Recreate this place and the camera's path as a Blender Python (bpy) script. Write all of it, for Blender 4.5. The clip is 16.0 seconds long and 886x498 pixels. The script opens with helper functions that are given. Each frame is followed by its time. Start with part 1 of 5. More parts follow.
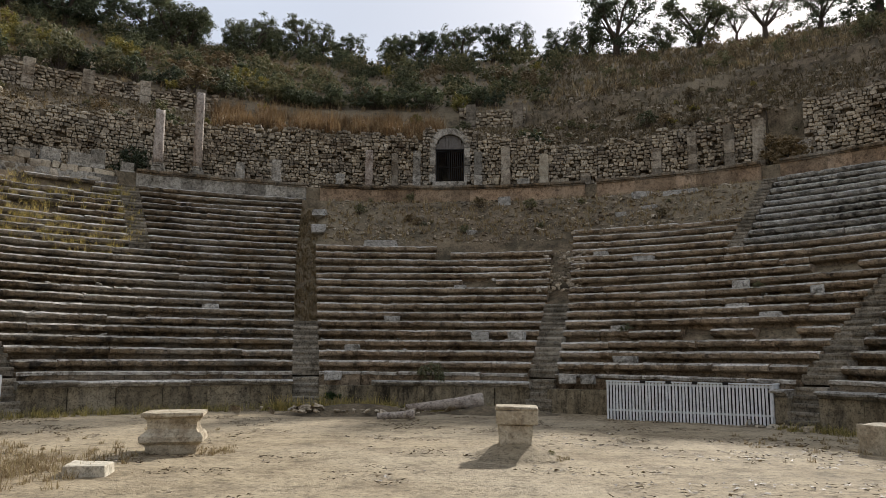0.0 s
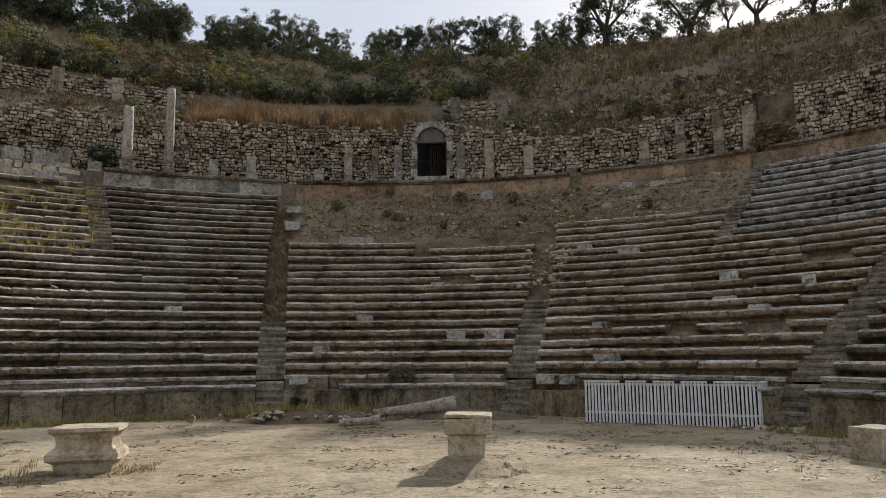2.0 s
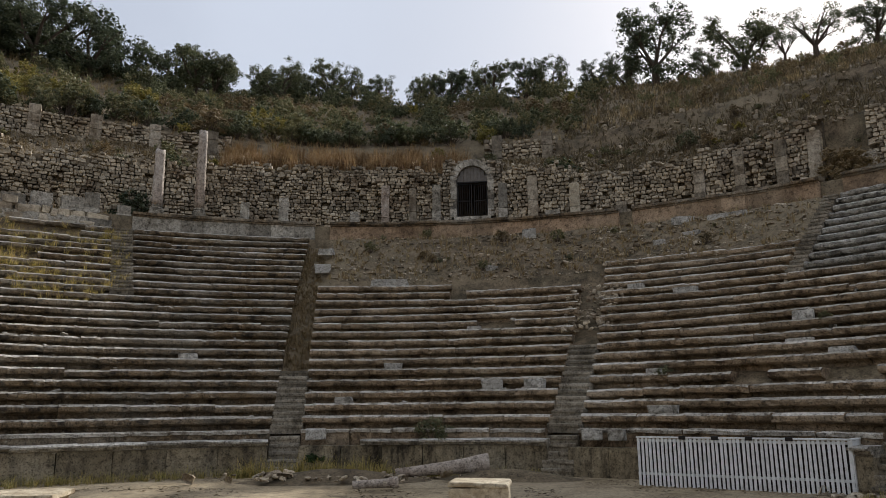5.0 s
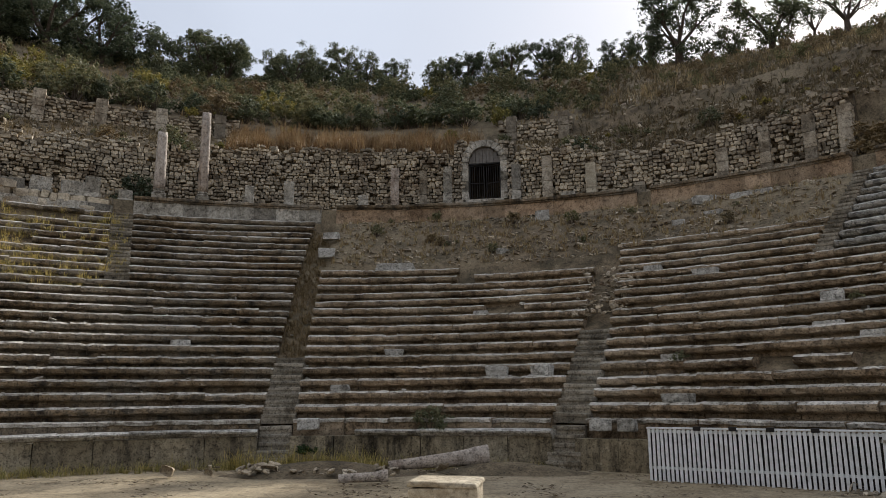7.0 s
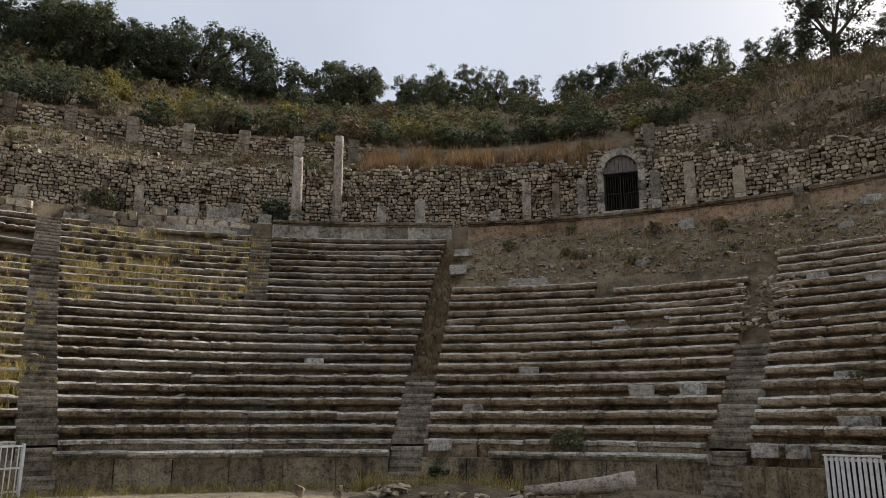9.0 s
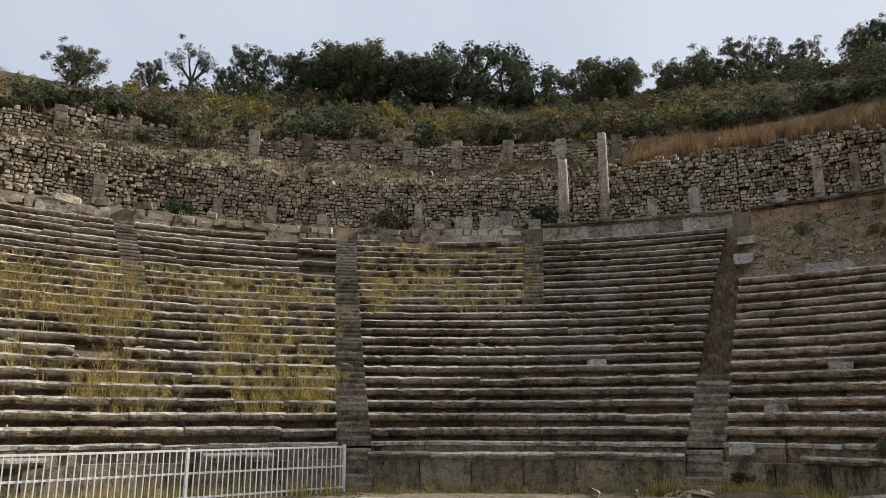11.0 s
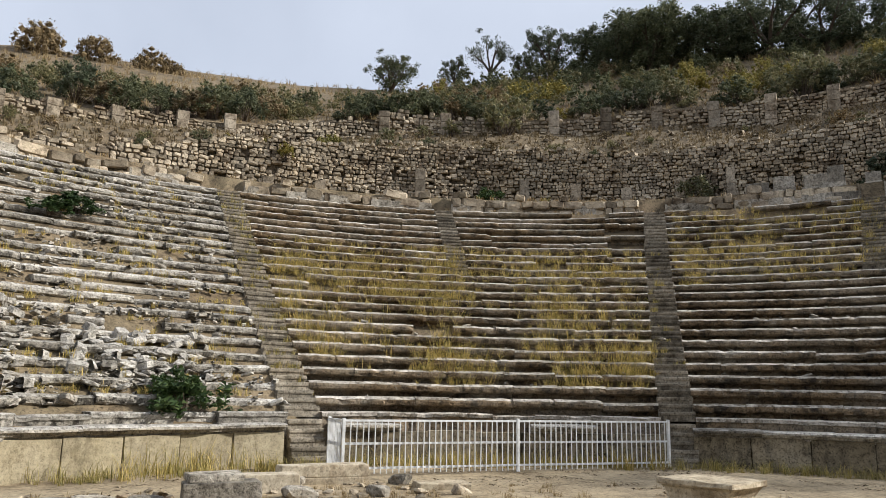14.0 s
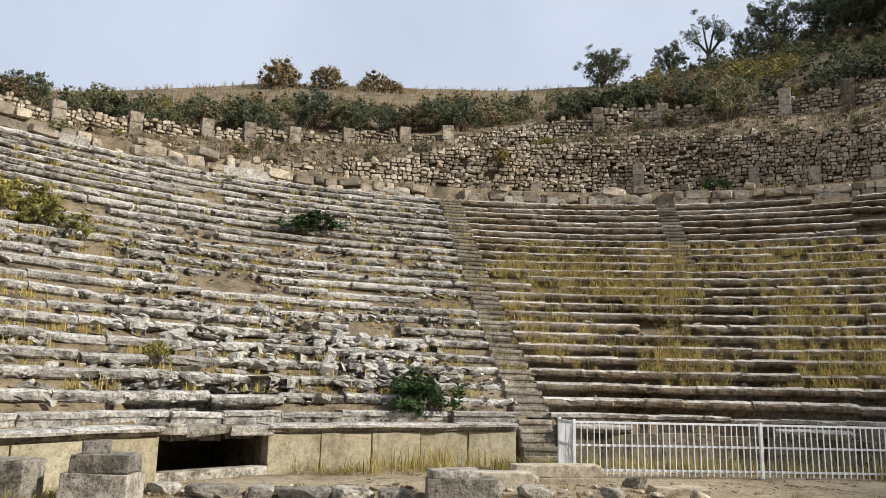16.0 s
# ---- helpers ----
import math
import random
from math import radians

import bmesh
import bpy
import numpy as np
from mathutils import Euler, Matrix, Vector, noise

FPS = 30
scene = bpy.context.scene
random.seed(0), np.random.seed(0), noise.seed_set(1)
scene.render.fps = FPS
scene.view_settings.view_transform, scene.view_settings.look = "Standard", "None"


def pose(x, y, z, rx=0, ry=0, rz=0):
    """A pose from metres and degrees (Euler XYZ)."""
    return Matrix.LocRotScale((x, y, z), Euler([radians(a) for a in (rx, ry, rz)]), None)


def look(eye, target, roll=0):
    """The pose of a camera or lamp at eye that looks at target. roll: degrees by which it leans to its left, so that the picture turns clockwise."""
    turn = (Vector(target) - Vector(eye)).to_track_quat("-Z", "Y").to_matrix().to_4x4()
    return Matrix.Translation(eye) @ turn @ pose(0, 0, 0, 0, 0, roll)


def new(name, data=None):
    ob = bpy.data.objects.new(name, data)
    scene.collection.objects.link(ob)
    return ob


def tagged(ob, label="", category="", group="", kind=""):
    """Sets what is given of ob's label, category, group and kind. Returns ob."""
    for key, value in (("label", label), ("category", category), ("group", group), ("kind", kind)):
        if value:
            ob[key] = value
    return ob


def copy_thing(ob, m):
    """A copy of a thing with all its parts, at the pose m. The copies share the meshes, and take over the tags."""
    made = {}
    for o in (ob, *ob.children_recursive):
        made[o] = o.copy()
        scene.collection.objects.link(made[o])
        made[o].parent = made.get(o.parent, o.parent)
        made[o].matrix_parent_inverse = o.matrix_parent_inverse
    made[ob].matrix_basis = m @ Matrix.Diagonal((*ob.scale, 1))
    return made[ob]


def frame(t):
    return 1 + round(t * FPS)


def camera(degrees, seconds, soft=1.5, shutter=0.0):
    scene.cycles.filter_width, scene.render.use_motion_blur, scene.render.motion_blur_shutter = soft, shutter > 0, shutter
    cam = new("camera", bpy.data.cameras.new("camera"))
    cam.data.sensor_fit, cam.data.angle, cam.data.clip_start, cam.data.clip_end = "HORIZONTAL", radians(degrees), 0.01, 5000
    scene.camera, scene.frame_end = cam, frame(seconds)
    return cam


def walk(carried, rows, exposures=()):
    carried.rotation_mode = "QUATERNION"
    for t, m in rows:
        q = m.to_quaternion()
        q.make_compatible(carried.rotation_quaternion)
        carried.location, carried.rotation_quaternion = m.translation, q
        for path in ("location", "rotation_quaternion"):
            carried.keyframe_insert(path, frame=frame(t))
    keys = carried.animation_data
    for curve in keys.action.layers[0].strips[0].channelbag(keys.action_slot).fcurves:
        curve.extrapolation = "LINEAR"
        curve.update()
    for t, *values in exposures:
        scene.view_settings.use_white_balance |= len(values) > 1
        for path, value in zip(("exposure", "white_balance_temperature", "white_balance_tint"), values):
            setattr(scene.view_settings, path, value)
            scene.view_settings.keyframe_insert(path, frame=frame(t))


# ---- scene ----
cam = camera(61.40, 16.0, soft=0.8)
PATH = [
    (0, pose(0.000, -0.000, 1.589, 98.26, -0.45, 0.00)),
    (0.5, pose(0.344, 0.313, 1.631, 98.84, -0.12, 0.33)),
    (1, pose(0.567, 0.552, 1.604, 99.19, 0.06, 0.78)),
    (1.5, pose(0.701, 0.925, 1.605, 98.60, -0.40, 0.61)),
    (2, pose(0.863, 1.270, 1.645, 98.18, 0.52, 0.08)),
    (2.5, pose(0.978, 1.630, 1.671, 101.02, 0.70, 0.09)),
    (3, pose(1.174, 1.958, 1.649, 101.18, 0.53, -1.84)),
    (3.5, pose(1.253, 2.385, 1.629, 101.49, 0.44, 0.92)),
    (4, pose(1.288, 2.796, 1.619, 101.26, 0.22, 0.78)),
    (4.5, pose(1.344, 3.137, 1.632, 102.35, 0.38, 2.65)),
    (4.7, pose(1.382, 3.269, 1.631, 102.30, 0.32, 3.49)),
    (6.8, pose(1.989, 4.684, 1.593, 100.38, 1.06, 5.94)),
    (7, pose(2.012, 4.810, 1.596, 101.34, 0.49, 6.20)),
    (7.5, pose(2.008, 5.116, 1.573, 101.70, 0.60, 8.02)),
    (8, pose(1.978, 5.439, 1.560, 100.95, 0.56, 9.31)),
    (8.5, pose(1.980, 5.687, 1.560, 102.71, 0.39, 12.06)),
    (9, pose(1.976, 5.849, 1.514, 103.12, -0.13, 16.76)),
    (9.5, pose(1.886, 5.929, 1.554, 104.08, -0.02, 21.75)),
    (10, pose(1.847, 5.935, 1.555, 104.04, 0.09, 29.18)),
    (10.2, pose(1.832, 5.926, 1.552, 103.94, 0.16, 31.24)),
    (12.3, pose(1.850, 5.770, 1.591, 101.90, -0.45, 47.47)),
    (12.5, pose(1.875, 5.744, 1.587, 101.93, -0.42, 49.17)),
    (13, pose(1.919, 5.680, 1.596, 101.62, -0.68, 53.44)),
    (13.5, pose(1.939, 5.648, 1.596, 101.36, -0.81, 57.18)),
    (14, pose(1.948, 5.619, 1.585, 100.92, -1.07, 61.11)),
    (14.5, pose(1.988, 5.611, 1.583, 100.74, -1.42, 65.42)),
    (15, pose(2.052, 5.569, 1.592, 100.76, -1.39, 69.95)),
    (15.5, pose(2.088, 5.515, 1.604, 100.65, -1.23, 74.53)),
    (16, pose(2.110, 5.491, 1.616, 100.54, -1.34, 77.98)),
]
walk(cam, PATH, exposures=[(0, 0.14, 6250, 10), (4.5, 0.06, 6250, 10), (7, 0.2, 6250, 10), (9.5, 0.1, 6300, 10), (10.2, 0.1, 6300, 10), (12.3, 0.26, 6250, 10), (16, 0.27, 6150, 10)])

# ---- world and sun ----
SUN_AZ, SUN_EL = 29.0, 32.5          # degrees clockwise from +y, and above the horizon
world = bpy.data.worlds.new("sky")
scene.world = world
world.use_nodes = True
wn = world.node_tree.nodes
sky = wn.new("ShaderNodeTexSky")
sky.sky_type = "NISHITA"
sky.sun_disc = False
sky.sun_elevation, sky.sun_rotation = radians(SUN_EL), radians(SUN_AZ)
sky.air_density, sky.dust_density, sky.ozone_density = 1.0, 4.0, 1.0
wl = world.node_tree.links
# thin high cloud over the clear sky
dim = wn.new("ShaderNodeMix")
dim.data_type, dim.blend_type = "RGBA", "MULTIPLY"
dim.inputs["Factor"].default_value = 1.0
wl.new(sky.outputs["Color"], dim.inputs[6])
dim.inputs[7].default_value = (0.078, 0.078, 0.078, 1)
puff = wn.new("ShaderNodeTexNoise")
puff.inputs["Scale"].default_value, puff.inputs["Detail"].default_value = 2.2, 6
veil = wn.new("ShaderNodeValToRGB")
veil.color_ramp.elements[0].position, veil.color_ramp.elements[0].color = 0.3, (0.64, 0.64, 0.64, 1)
veil.color_ramp.elements[1].position, veil.color_ramp.elements[1].color = 0.75, (0.9, 0.9, 0.9, 1)
wl.new(puff.outputs["Fac"], veil.inputs["Fac"])
cloud = wn.new("ShaderNodeMix")
cloud.data_type = "RGBA"
wl.new(veil.outputs["Color"], cloud.inputs["Factor"])
wl.new(dim.outputs[2], cloud.inputs[6])
cloud.inputs[7].default_value = (0.74, 0.785, 0.88, 1)
wl.new(cloud.outputs[2], wn["Background"].inputs["Color"])
wn["Background"].inputs["Strength"].default_value = 0.9

sun_data = bpy.data.lights.new("sun", "SUN")
sun_data.energy, sun_data.angle, sun_data.color = 5.0, radians(1.2), (1.0, 0.95, 0.87)
sun = new("sun", sun_data)
sun.matrix_world = look((40 * math.sin(radians(SUN_AZ)), 40 * math.cos(radians(SUN_AZ)), 40 * math.tan(radians(SUN_EL))), (0, 0, 0))

# ---- plan: a round theatre ----
CX, CY = -1.85, 11.28                # centre of the orchestra
R_POD, Z_POD = 12.14, 0.88           # orchestra wall and its cornice
ROW_W, ROW_H = 0.56, 0.35            # lower rows
UP_W, UP_H = 0.54, 0.365             # upper rows
R_PAR, Z_PAR = 26.3, 10.3            # parapet over the top row
R_WALL, R_TER = 29.5, 35.0           # rubble wall, terrace wall


def at(r, az, z=0.0):
    """A point by radius, degrees clockwise from +y, and height."""
    return Vector((CX + r * math.sin(radians(az)), CY + r * math.cos(radians(az)), z))


def polar(r, az, z=0.0, rx=0, ry=0, rz=0):
    """A pose whose x runs clockwise along the ring and whose y points outwards."""
    p = at(r, az, z)
    return pose(p.x, p.y, p.z, 0, 0, -az) @ pose(0, 0, 0, rx, ry, rz)


def row_r(k):
    return 13.14 + (k - 1) * ROW_W if k <= 13 else 19.86 + (k - 13) * UP_W


def row_z(k):
    return 1.47 + (k - 1) * ROW_H if k <= 13 else 5.67 + (k - 13) * UP_H


def lerp(x, pairs):
    return float(np.interp(x, [p[0] for p in pairs], [p[1] for p in pairs]))


def n3(x, y, z=0.0):
    return noise.noise(Vector((x, y, z)))


STAIRS = {  # azimuth at the orchestra wall, at the middle walk and at the top
    "a": (-11.15, -11.3, -10.8), "b": (-49.5, -48.65, -48.2), "c": (-90.6, -89.3, -88.8),
    "d": (22.7, 19.4, 18.0), "e": (57.7, 56.5, 55.5)}


def stair_az(s, r):
    return lerp(r, list(zip((12.14, 19.9, 24.8), STAIRS[s])))


WALL_TOP = [(-130, 10.6), (-112, 10.7), (-97, 11.7), (-87, 12.8), (-68, 13.7), (-52, 13.3), (-38, 13.5), (-17, 14.0), (-4, 14.0), (12, 13.7), (17, 12.9), (24, 13.2), (37, 13.8), (75, 13.8)]
TER_TOP = [(-130, 13.6), (-118, 13.9), (-100, 14.9), (-80, 16.3), (-72, 17.3), (-51, 17.7), (10, 17.5), (30, 18.5), (75, 19)]
RIDGE = [(-135, 20.5), (-113, 23.4), (-97, 27.9), (-82, 28.8), (-67, 29.2), (-57, 31), (-45, 32.2), (-26, 31), (-12, 31.2), (-6, 30.8), (13, 31.2), (22, 30.4), (28, 30.1), (37, 29.7), (60, 31), (90, 30)]


def seat_line(r):
    return 1.3 + (r - 13.14) * 0.625 if r <= 19.86 else 5.5 + (r - 19.86) * 0.676


def bare(r, az):
    """Where the seats are gone and the earth shows."""
    if -9.6 < az < 19 and r > row_r(15) + 0.4:
        return True
    return 19 <= az < 37.6 and r > row_r(16) + 0.4


def ground_z(r, az):
    side = min(1.0, max(0.0, (az + 190) / 28)) * min(1.0, max(0.0, (115 - az) / 32))
    side = side * side * (3 - 2 * side)
    if r < 12.6:
        return 0.02 * n3(CX + r * math.sin(radians(az)), r * math.cos(radians(az)), 3)
    if r < 25.4:
        h = seat_line(r) + (0.02 + 0.1 * n3(r * 0.9, az * 0.4) if bare(r, az) else (-0.12 if az < -91 else -0.34))
    elif r < 26.5:
        h = 9.25
    elif r < 29.9:
        h = Z_PAR - 0.15
    else:
        wt, tt, rd = lerp(az, WALL_TOP), lerp(az, TER_TOP), lerp(az, RIDGE)
        h = lerp(r, [(29.9, wt - 0.2), (34.9, tt - (0.95 if az < -86 else 1.35)), (35.5, tt - 0.4), (60, rd), (72, rd - 0.5), (130, rd - 10), (320, 4), (700, 0)])
        if r < 300:
            h += 0.35 * n3(r * 0.25, az * 0.12, 7)
    return h * side


# ---- materials ----
def mat(name, rough=0.9):
    m = bpy.data.materials.new(name)
    m.use_nodes = True
    b = m.node_tree.nodes["Principled BSDF"]
    b.inputs["Roughness"].default_value = rough
    b.inputs["Specular IOR Level"].default_value = 0.25
    return m, m.node_tree.nodes, m.node_tree.links, b


def ramp_node(n, l, fac, stops):
    r = n.new("ShaderNodeValToRGB")
    els = r.color_ramp.elements
    while len(els) < len(stops):
        els.new(0.5)
    for e, (p, c) in zip(els, stops):
        e.position, e.color = p, (*c, 1)
    l.new(fac, r.inputs["Fac"])
    return r.outputs["Color"]


def noise_node(n, l, vec, scale, detail=6, rough=0.6):
    t = n.new("ShaderNodeTexNoise")
    t.inputs["Scale"].default_value, t.inputs["Detail"].default_value, t.inputs["Roughness"].default_value = scale, detail, rough
    l.new(vec, t.inputs["Vector"])
    return t.outputs["Fac"]


def mix_node(n, l, mode, fac, a, b):
    x = n.new("ShaderNodeMix")
    x.data_type, x.blend_type = "RGBA", mode
    for val, sock in ((fac, x.inputs["Factor"]), (a, x.inputs[6]), (b, x.inputs[7])):
        if isinstance(val, (int, float)):
            sock.default_value = val
        elif isinstance(val, tuple):
            sock.default_value = (*val, 1)
        else:
            l.new(val, sock)
    return x.outputs[2]


def weathered(name, base, stain, pale, rough=0.9, big=0.35, fine=9.0, bump=0.35, per="object", spread=0.35, stain_cut=(0.45, 0.62), blotch=2.3, streak=1.0, pit=0.6, lichen=0.5):
    """Stone, earth or plaster: two scales of stain over a base, with grain and a tint for each piece."""
    m, n, l, b = mat(name, rough)
    pos = n.new("ShaderNodeNewGeometry").outputs["Position"]
    big_f = noise_node(n, l, pos, big, 5, 0.65)
    mid_pos = pos
    if streak != 1.0:           # runs of dirt, drawn out downwards
        mp = n.new("ShaderNodeMapping")
        mp.inputs["Scale"].default_value = (1, 1, streak)
        l.new(pos, mp.inputs["Vector"])
        mid_pos = mp.outputs["Vector"]
    mid_f = noise_node(n, l, mid_pos, blotch, 7, 0.7)
    fin_f = noise_node(n, l, pos, fine, 8, 0.75)
    col = mix_node(n, l, "MIX", ramp_node(n, l, mid_f, [(stain_cut[0], (0, 0, 0)), (stain_cut[1], (1, 1, 1))]), base, stain)
    col = mix_node(n, l, "MIX", ramp_node(n, l, big_f, [(0.42, (0, 0, 0)), (0.68, (0.75, 0.75, 0.75))]), col, pale)
    col = mix_node(n, l, "MULTIPLY", 0.75, col, ramp_node(n, l, fin_f, [(0.28, (0.45, 0.44, 0.42)), (0.66, (1.15, 1.15, 1.15))]))
    # lichen specks and dark pits
    spk_f = noise_node(n, l, pos, fine * 2.6, 4, 0.6)
    pat_f = noise_node(n, l, pos, blotch * 2.2, 6, 0.8)
    lo_p = 1 - pit
    col = mix_node(n, l, "MULTIPLY", 1.0, col, ramp_node(n, l, spk_f, [(0.36, (lo_p, lo_p, lo_p)), (0.47, (1, 1, 1))]))
    col = mix_node(n, l, "MULTIPLY", 1.0, col, ramp_node(n, l, pat_f, [(0.36, (lo_p, lo_p * 0.97, lo_p * 0.92)), (0.5, (1, 1, 1))]))
    col = mix_node(n, l, "MIX", ramp_node(n, l, pat_f, [(0.58, (0, 0, 0)), (0.68, (lichen, lichen, lichen))]), col, tuple(min(0.75, c * 1.25) for c in pale))
    if per == "object":
        rnd = n.new("ShaderNodeObjectInfo").outputs["Random"]
    else:
        rnd = n.new("ShaderNodeNewGeometry").outputs["Random Per Island"]
    lo = 1 - spread
    col = mix_node(n, l, "MULTIPLY", 1.0, col, ramp_node(n, l, rnd, [(0.0, (lo, lo * 0.98, lo * 0.94)), (0.5, (0.95, 0.94, 0.92)), (1.0, (1 + spread * 0.5, 1 + spread * 0.48, 1 + spread * 0.44))]))
    l.new(col, b.inputs["Base Color"])
    bp = n.new("ShaderNodeBump")
    bp.inputs["Strength"].default_value, bp.inputs["Distance"].default_value = bump, 0.05
    rough_h = n.new("ShaderNodeMath")
    rough_h.operation = "MULTIPLY_ADD"
    l.new(spk_f, rough_h.inputs[0])
    rough_h.inputs[1].default_value = 0.5
    l.new(fin_f, rough_h.inputs[2])
    l.new(rough_h.outputs[0], bp.inputs["Height"])
    l.new(bp.outputs["Normal"], b.inputs["Normal"])
    return m


def leafy(name, stops, rough=0.6, trans=0.25):
    m, n, l, b = mat(name, rough)
    rnd = n.new("ShaderNodeNewGeometry").outputs["Random Per Island"]
    obr = n.new("ShaderNodeObjectInfo").outputs["Random"]
    col = ramp_node(n, l, rnd, stops)
    col = mix_node(n, l, "MULTIPLY", 1.0, col, ramp_node(n, l, obr, [(0, (0.75, 0.78, 0.8)), (1, (1.2, 1.12, 1.0))]))
    l.new(col, b.inputs["Base Color"])
    tr = n.new("ShaderNodeBsdfTranslucent")
    l.new(col, tr.inputs["Color"])
    mx = n.new("ShaderNodeMixShader")
    mx.inputs[0].default_value = trans
    l.new(b.outputs[0], mx.inputs[1])
    l.new(tr.outputs[0], mx.inputs[2])
    l.new(mx.outputs[0], n["Material Output"].inputs["Surface"])
    return m


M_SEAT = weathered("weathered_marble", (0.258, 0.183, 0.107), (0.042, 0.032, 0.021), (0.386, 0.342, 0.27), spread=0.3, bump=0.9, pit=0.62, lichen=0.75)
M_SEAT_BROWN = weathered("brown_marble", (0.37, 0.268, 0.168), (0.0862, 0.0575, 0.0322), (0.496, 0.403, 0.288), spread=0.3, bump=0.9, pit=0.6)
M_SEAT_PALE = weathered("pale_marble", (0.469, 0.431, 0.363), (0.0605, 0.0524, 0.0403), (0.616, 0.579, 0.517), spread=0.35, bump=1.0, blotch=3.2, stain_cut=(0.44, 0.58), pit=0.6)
# pale broken marble; also paints the light caught on upper faces
M_PALE_LIT = weathered("pale_lit_marble", (0.58, 0.55, 0.49), (0.22, 0.2, 0.165), (0.66, 0.63, 0.58), spread=0.3, bump=0.8, blotch=3.5)
# rubbed seat edge, with the light on its top put into the colour
M_WORN_LIT = weathered("worn_lit_marble_edge", (0.605, 0.554, 0.47), (0.15, 0.12, 0.085), (0.706, 0.661, 0.594), spread=0.3, blotch=4.5, stain_cut=(0.47, 0.6))
M_STEP = weathered("step_stone", (0.3, 0.255, 0.19), (0.102, 0.0833, 0.0561), (0.42, 0.38, 0.31), spread=0.45)
# stained slabs, their colour also darkened for the shade they stand in
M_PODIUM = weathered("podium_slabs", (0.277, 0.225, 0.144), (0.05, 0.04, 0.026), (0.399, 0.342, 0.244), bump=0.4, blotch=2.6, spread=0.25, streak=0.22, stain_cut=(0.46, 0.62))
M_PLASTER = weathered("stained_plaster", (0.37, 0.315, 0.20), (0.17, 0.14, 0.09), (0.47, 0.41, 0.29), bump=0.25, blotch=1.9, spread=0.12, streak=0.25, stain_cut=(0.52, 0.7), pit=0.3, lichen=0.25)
M_CORNICE = weathered("cornice_stone", (0.486, 0.437, 0.356), (0.108, 0.09, 0.0648), (0.605, 0.562, 0.486), spread=0.45, blotch=3.0, bump=0.8)
M_RUBBLE = weathered("rubble_stone", (0.414, 0.345, 0.253), (0.172, 0.127, 0.0828), (0.529, 0.471, 0.38), spread=0.5)
M_RUBBLE_I = weathered("rubble_stone_heap", (0.491, 0.403, 0.284), (0.165, 0.116, 0.0726), (0.63, 0.554, 0.435), per="island", spread=0.55, blotch=0.9, stain_cut=(0.48, 0.62), pit=0.45)
M_WHITE_I = weathered("pale_rubble", (0.47, 0.43, 0.365), (0.16, 0.135, 0.1), (0.58, 0.55, 0.49), per="island", spread=0.6)
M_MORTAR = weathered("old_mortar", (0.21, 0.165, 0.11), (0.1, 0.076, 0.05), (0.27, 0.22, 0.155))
M_EARTH = weathered("hill_earth", (0.203, 0.151, 0.0924), (0.091, 0.0715, 0.0416), (0.28, 0.224, 0.14), big=0.12, blotch=0.8)
M_SAND = weathered("orchestra_sand", (0.381, 0.302, 0.19), (0.224, 0.168, 0.0986), (0.426, 0.358, 0.252), big=0.15, blotch=0.7, fine=5, bump=0.8, stain_cut=(0.47, 0.66), pit=0.45, lichen=0.3)
M_PARAPET = weathered("reddish_stone", (0.446, 0.304, 0.189), (0.195, 0.127, 0.078), (0.513, 0.392, 0.27), blotch=1.6)
M_BLOCK = weathered("cut_stone", (0.55, 0.47, 0.34), (0.34, 0.27, 0.18), (0.62, 0.56, 0.45), blotch=3, spread=0.12, pit=0.35)
M_COLUMN = weathered("column_marble", (0.50, 0.41, 0.33), (0.26, 0.19, 0.14), (0.6, 0.54, 0.48), blotch=3, spread=0.1, streak=0.4)


def plain(name, col, rough=0.5, metal=0.0, grime=0.25):
    m, n, l, b = mat(name, rough)
    pos = n.new("ShaderNodeNewGeometry").outputs["Position"]
    f = noise_node(n, l, pos, 6.0, 6, 0.7)
    c = mix_node(n, l, "MULTIPLY", 1.0, col, ramp_node(n, l, f, [(0.3, (1 - grime, 1 - grime, 1 - grime * 1.1)), (0.6, (1, 1, 1))]))
    l.new(c, b.inputs["Base Color"])
    b.inputs["Metallic"].default_value = metal
    return m


M_PAINT = plain("white_paint", (0.74, 0.74, 0.73), 0.5, 0.0, 0.3)
M_IRON = plain("dark_iron", (0.025, 0.022, 0.02), 0.6, 0.4)
M_BOARD = plain("grey_boards", (0.19, 0.17, 0.15), 0.8, 0.0, 0.4)
M_BARK = plain("bark", (0.10, 0.075, 0.055), 0.95, 0.0, 0.5)
M_OLIVE = leafy("olive_leaves", [(0, (0.042, 0.055, 0.028)), (0.5, (0.088, 0.104, 0.054)), (1, (0.165, 0.175, 0.105))], trans=0.38)
M_SCRUB = leafy("scrub_leaves", [(0, (0.090, 0.096, 0.048)), (0.5, (0.162, 0.162, 0.082)), (1, (0.264, 0.240, 0.126))], trans=0.36)
M_YELLOW = leafy("yellow_leaves", [(0, (0.13, 0.125, 0.03)), (0.5, (0.25, 0.215, 0.05)), (1, (0.38, 0.31, 0.085))])
M_FIG = leafy("fig_leaves", [(0, (0.02, 0.04, 0.012)), (0.6, (0.045, 0.08, 0.025)), (1, (0.08, 0.12, 0.04))])
M_DRY = leafy("dry_grass", [(0, (0.22, 0.15, 0.075)), (0.5, (0.34, 0.25, 0.13)), (1, (0.45, 0.36, 0.2))])
M_RUSSET = leafy("russet_grass", [(0, (0.2, 0.115, 0.05)), (0.5, (0.34, 0.205, 0.095)), (1, (0.44, 0.32, 0.17))])
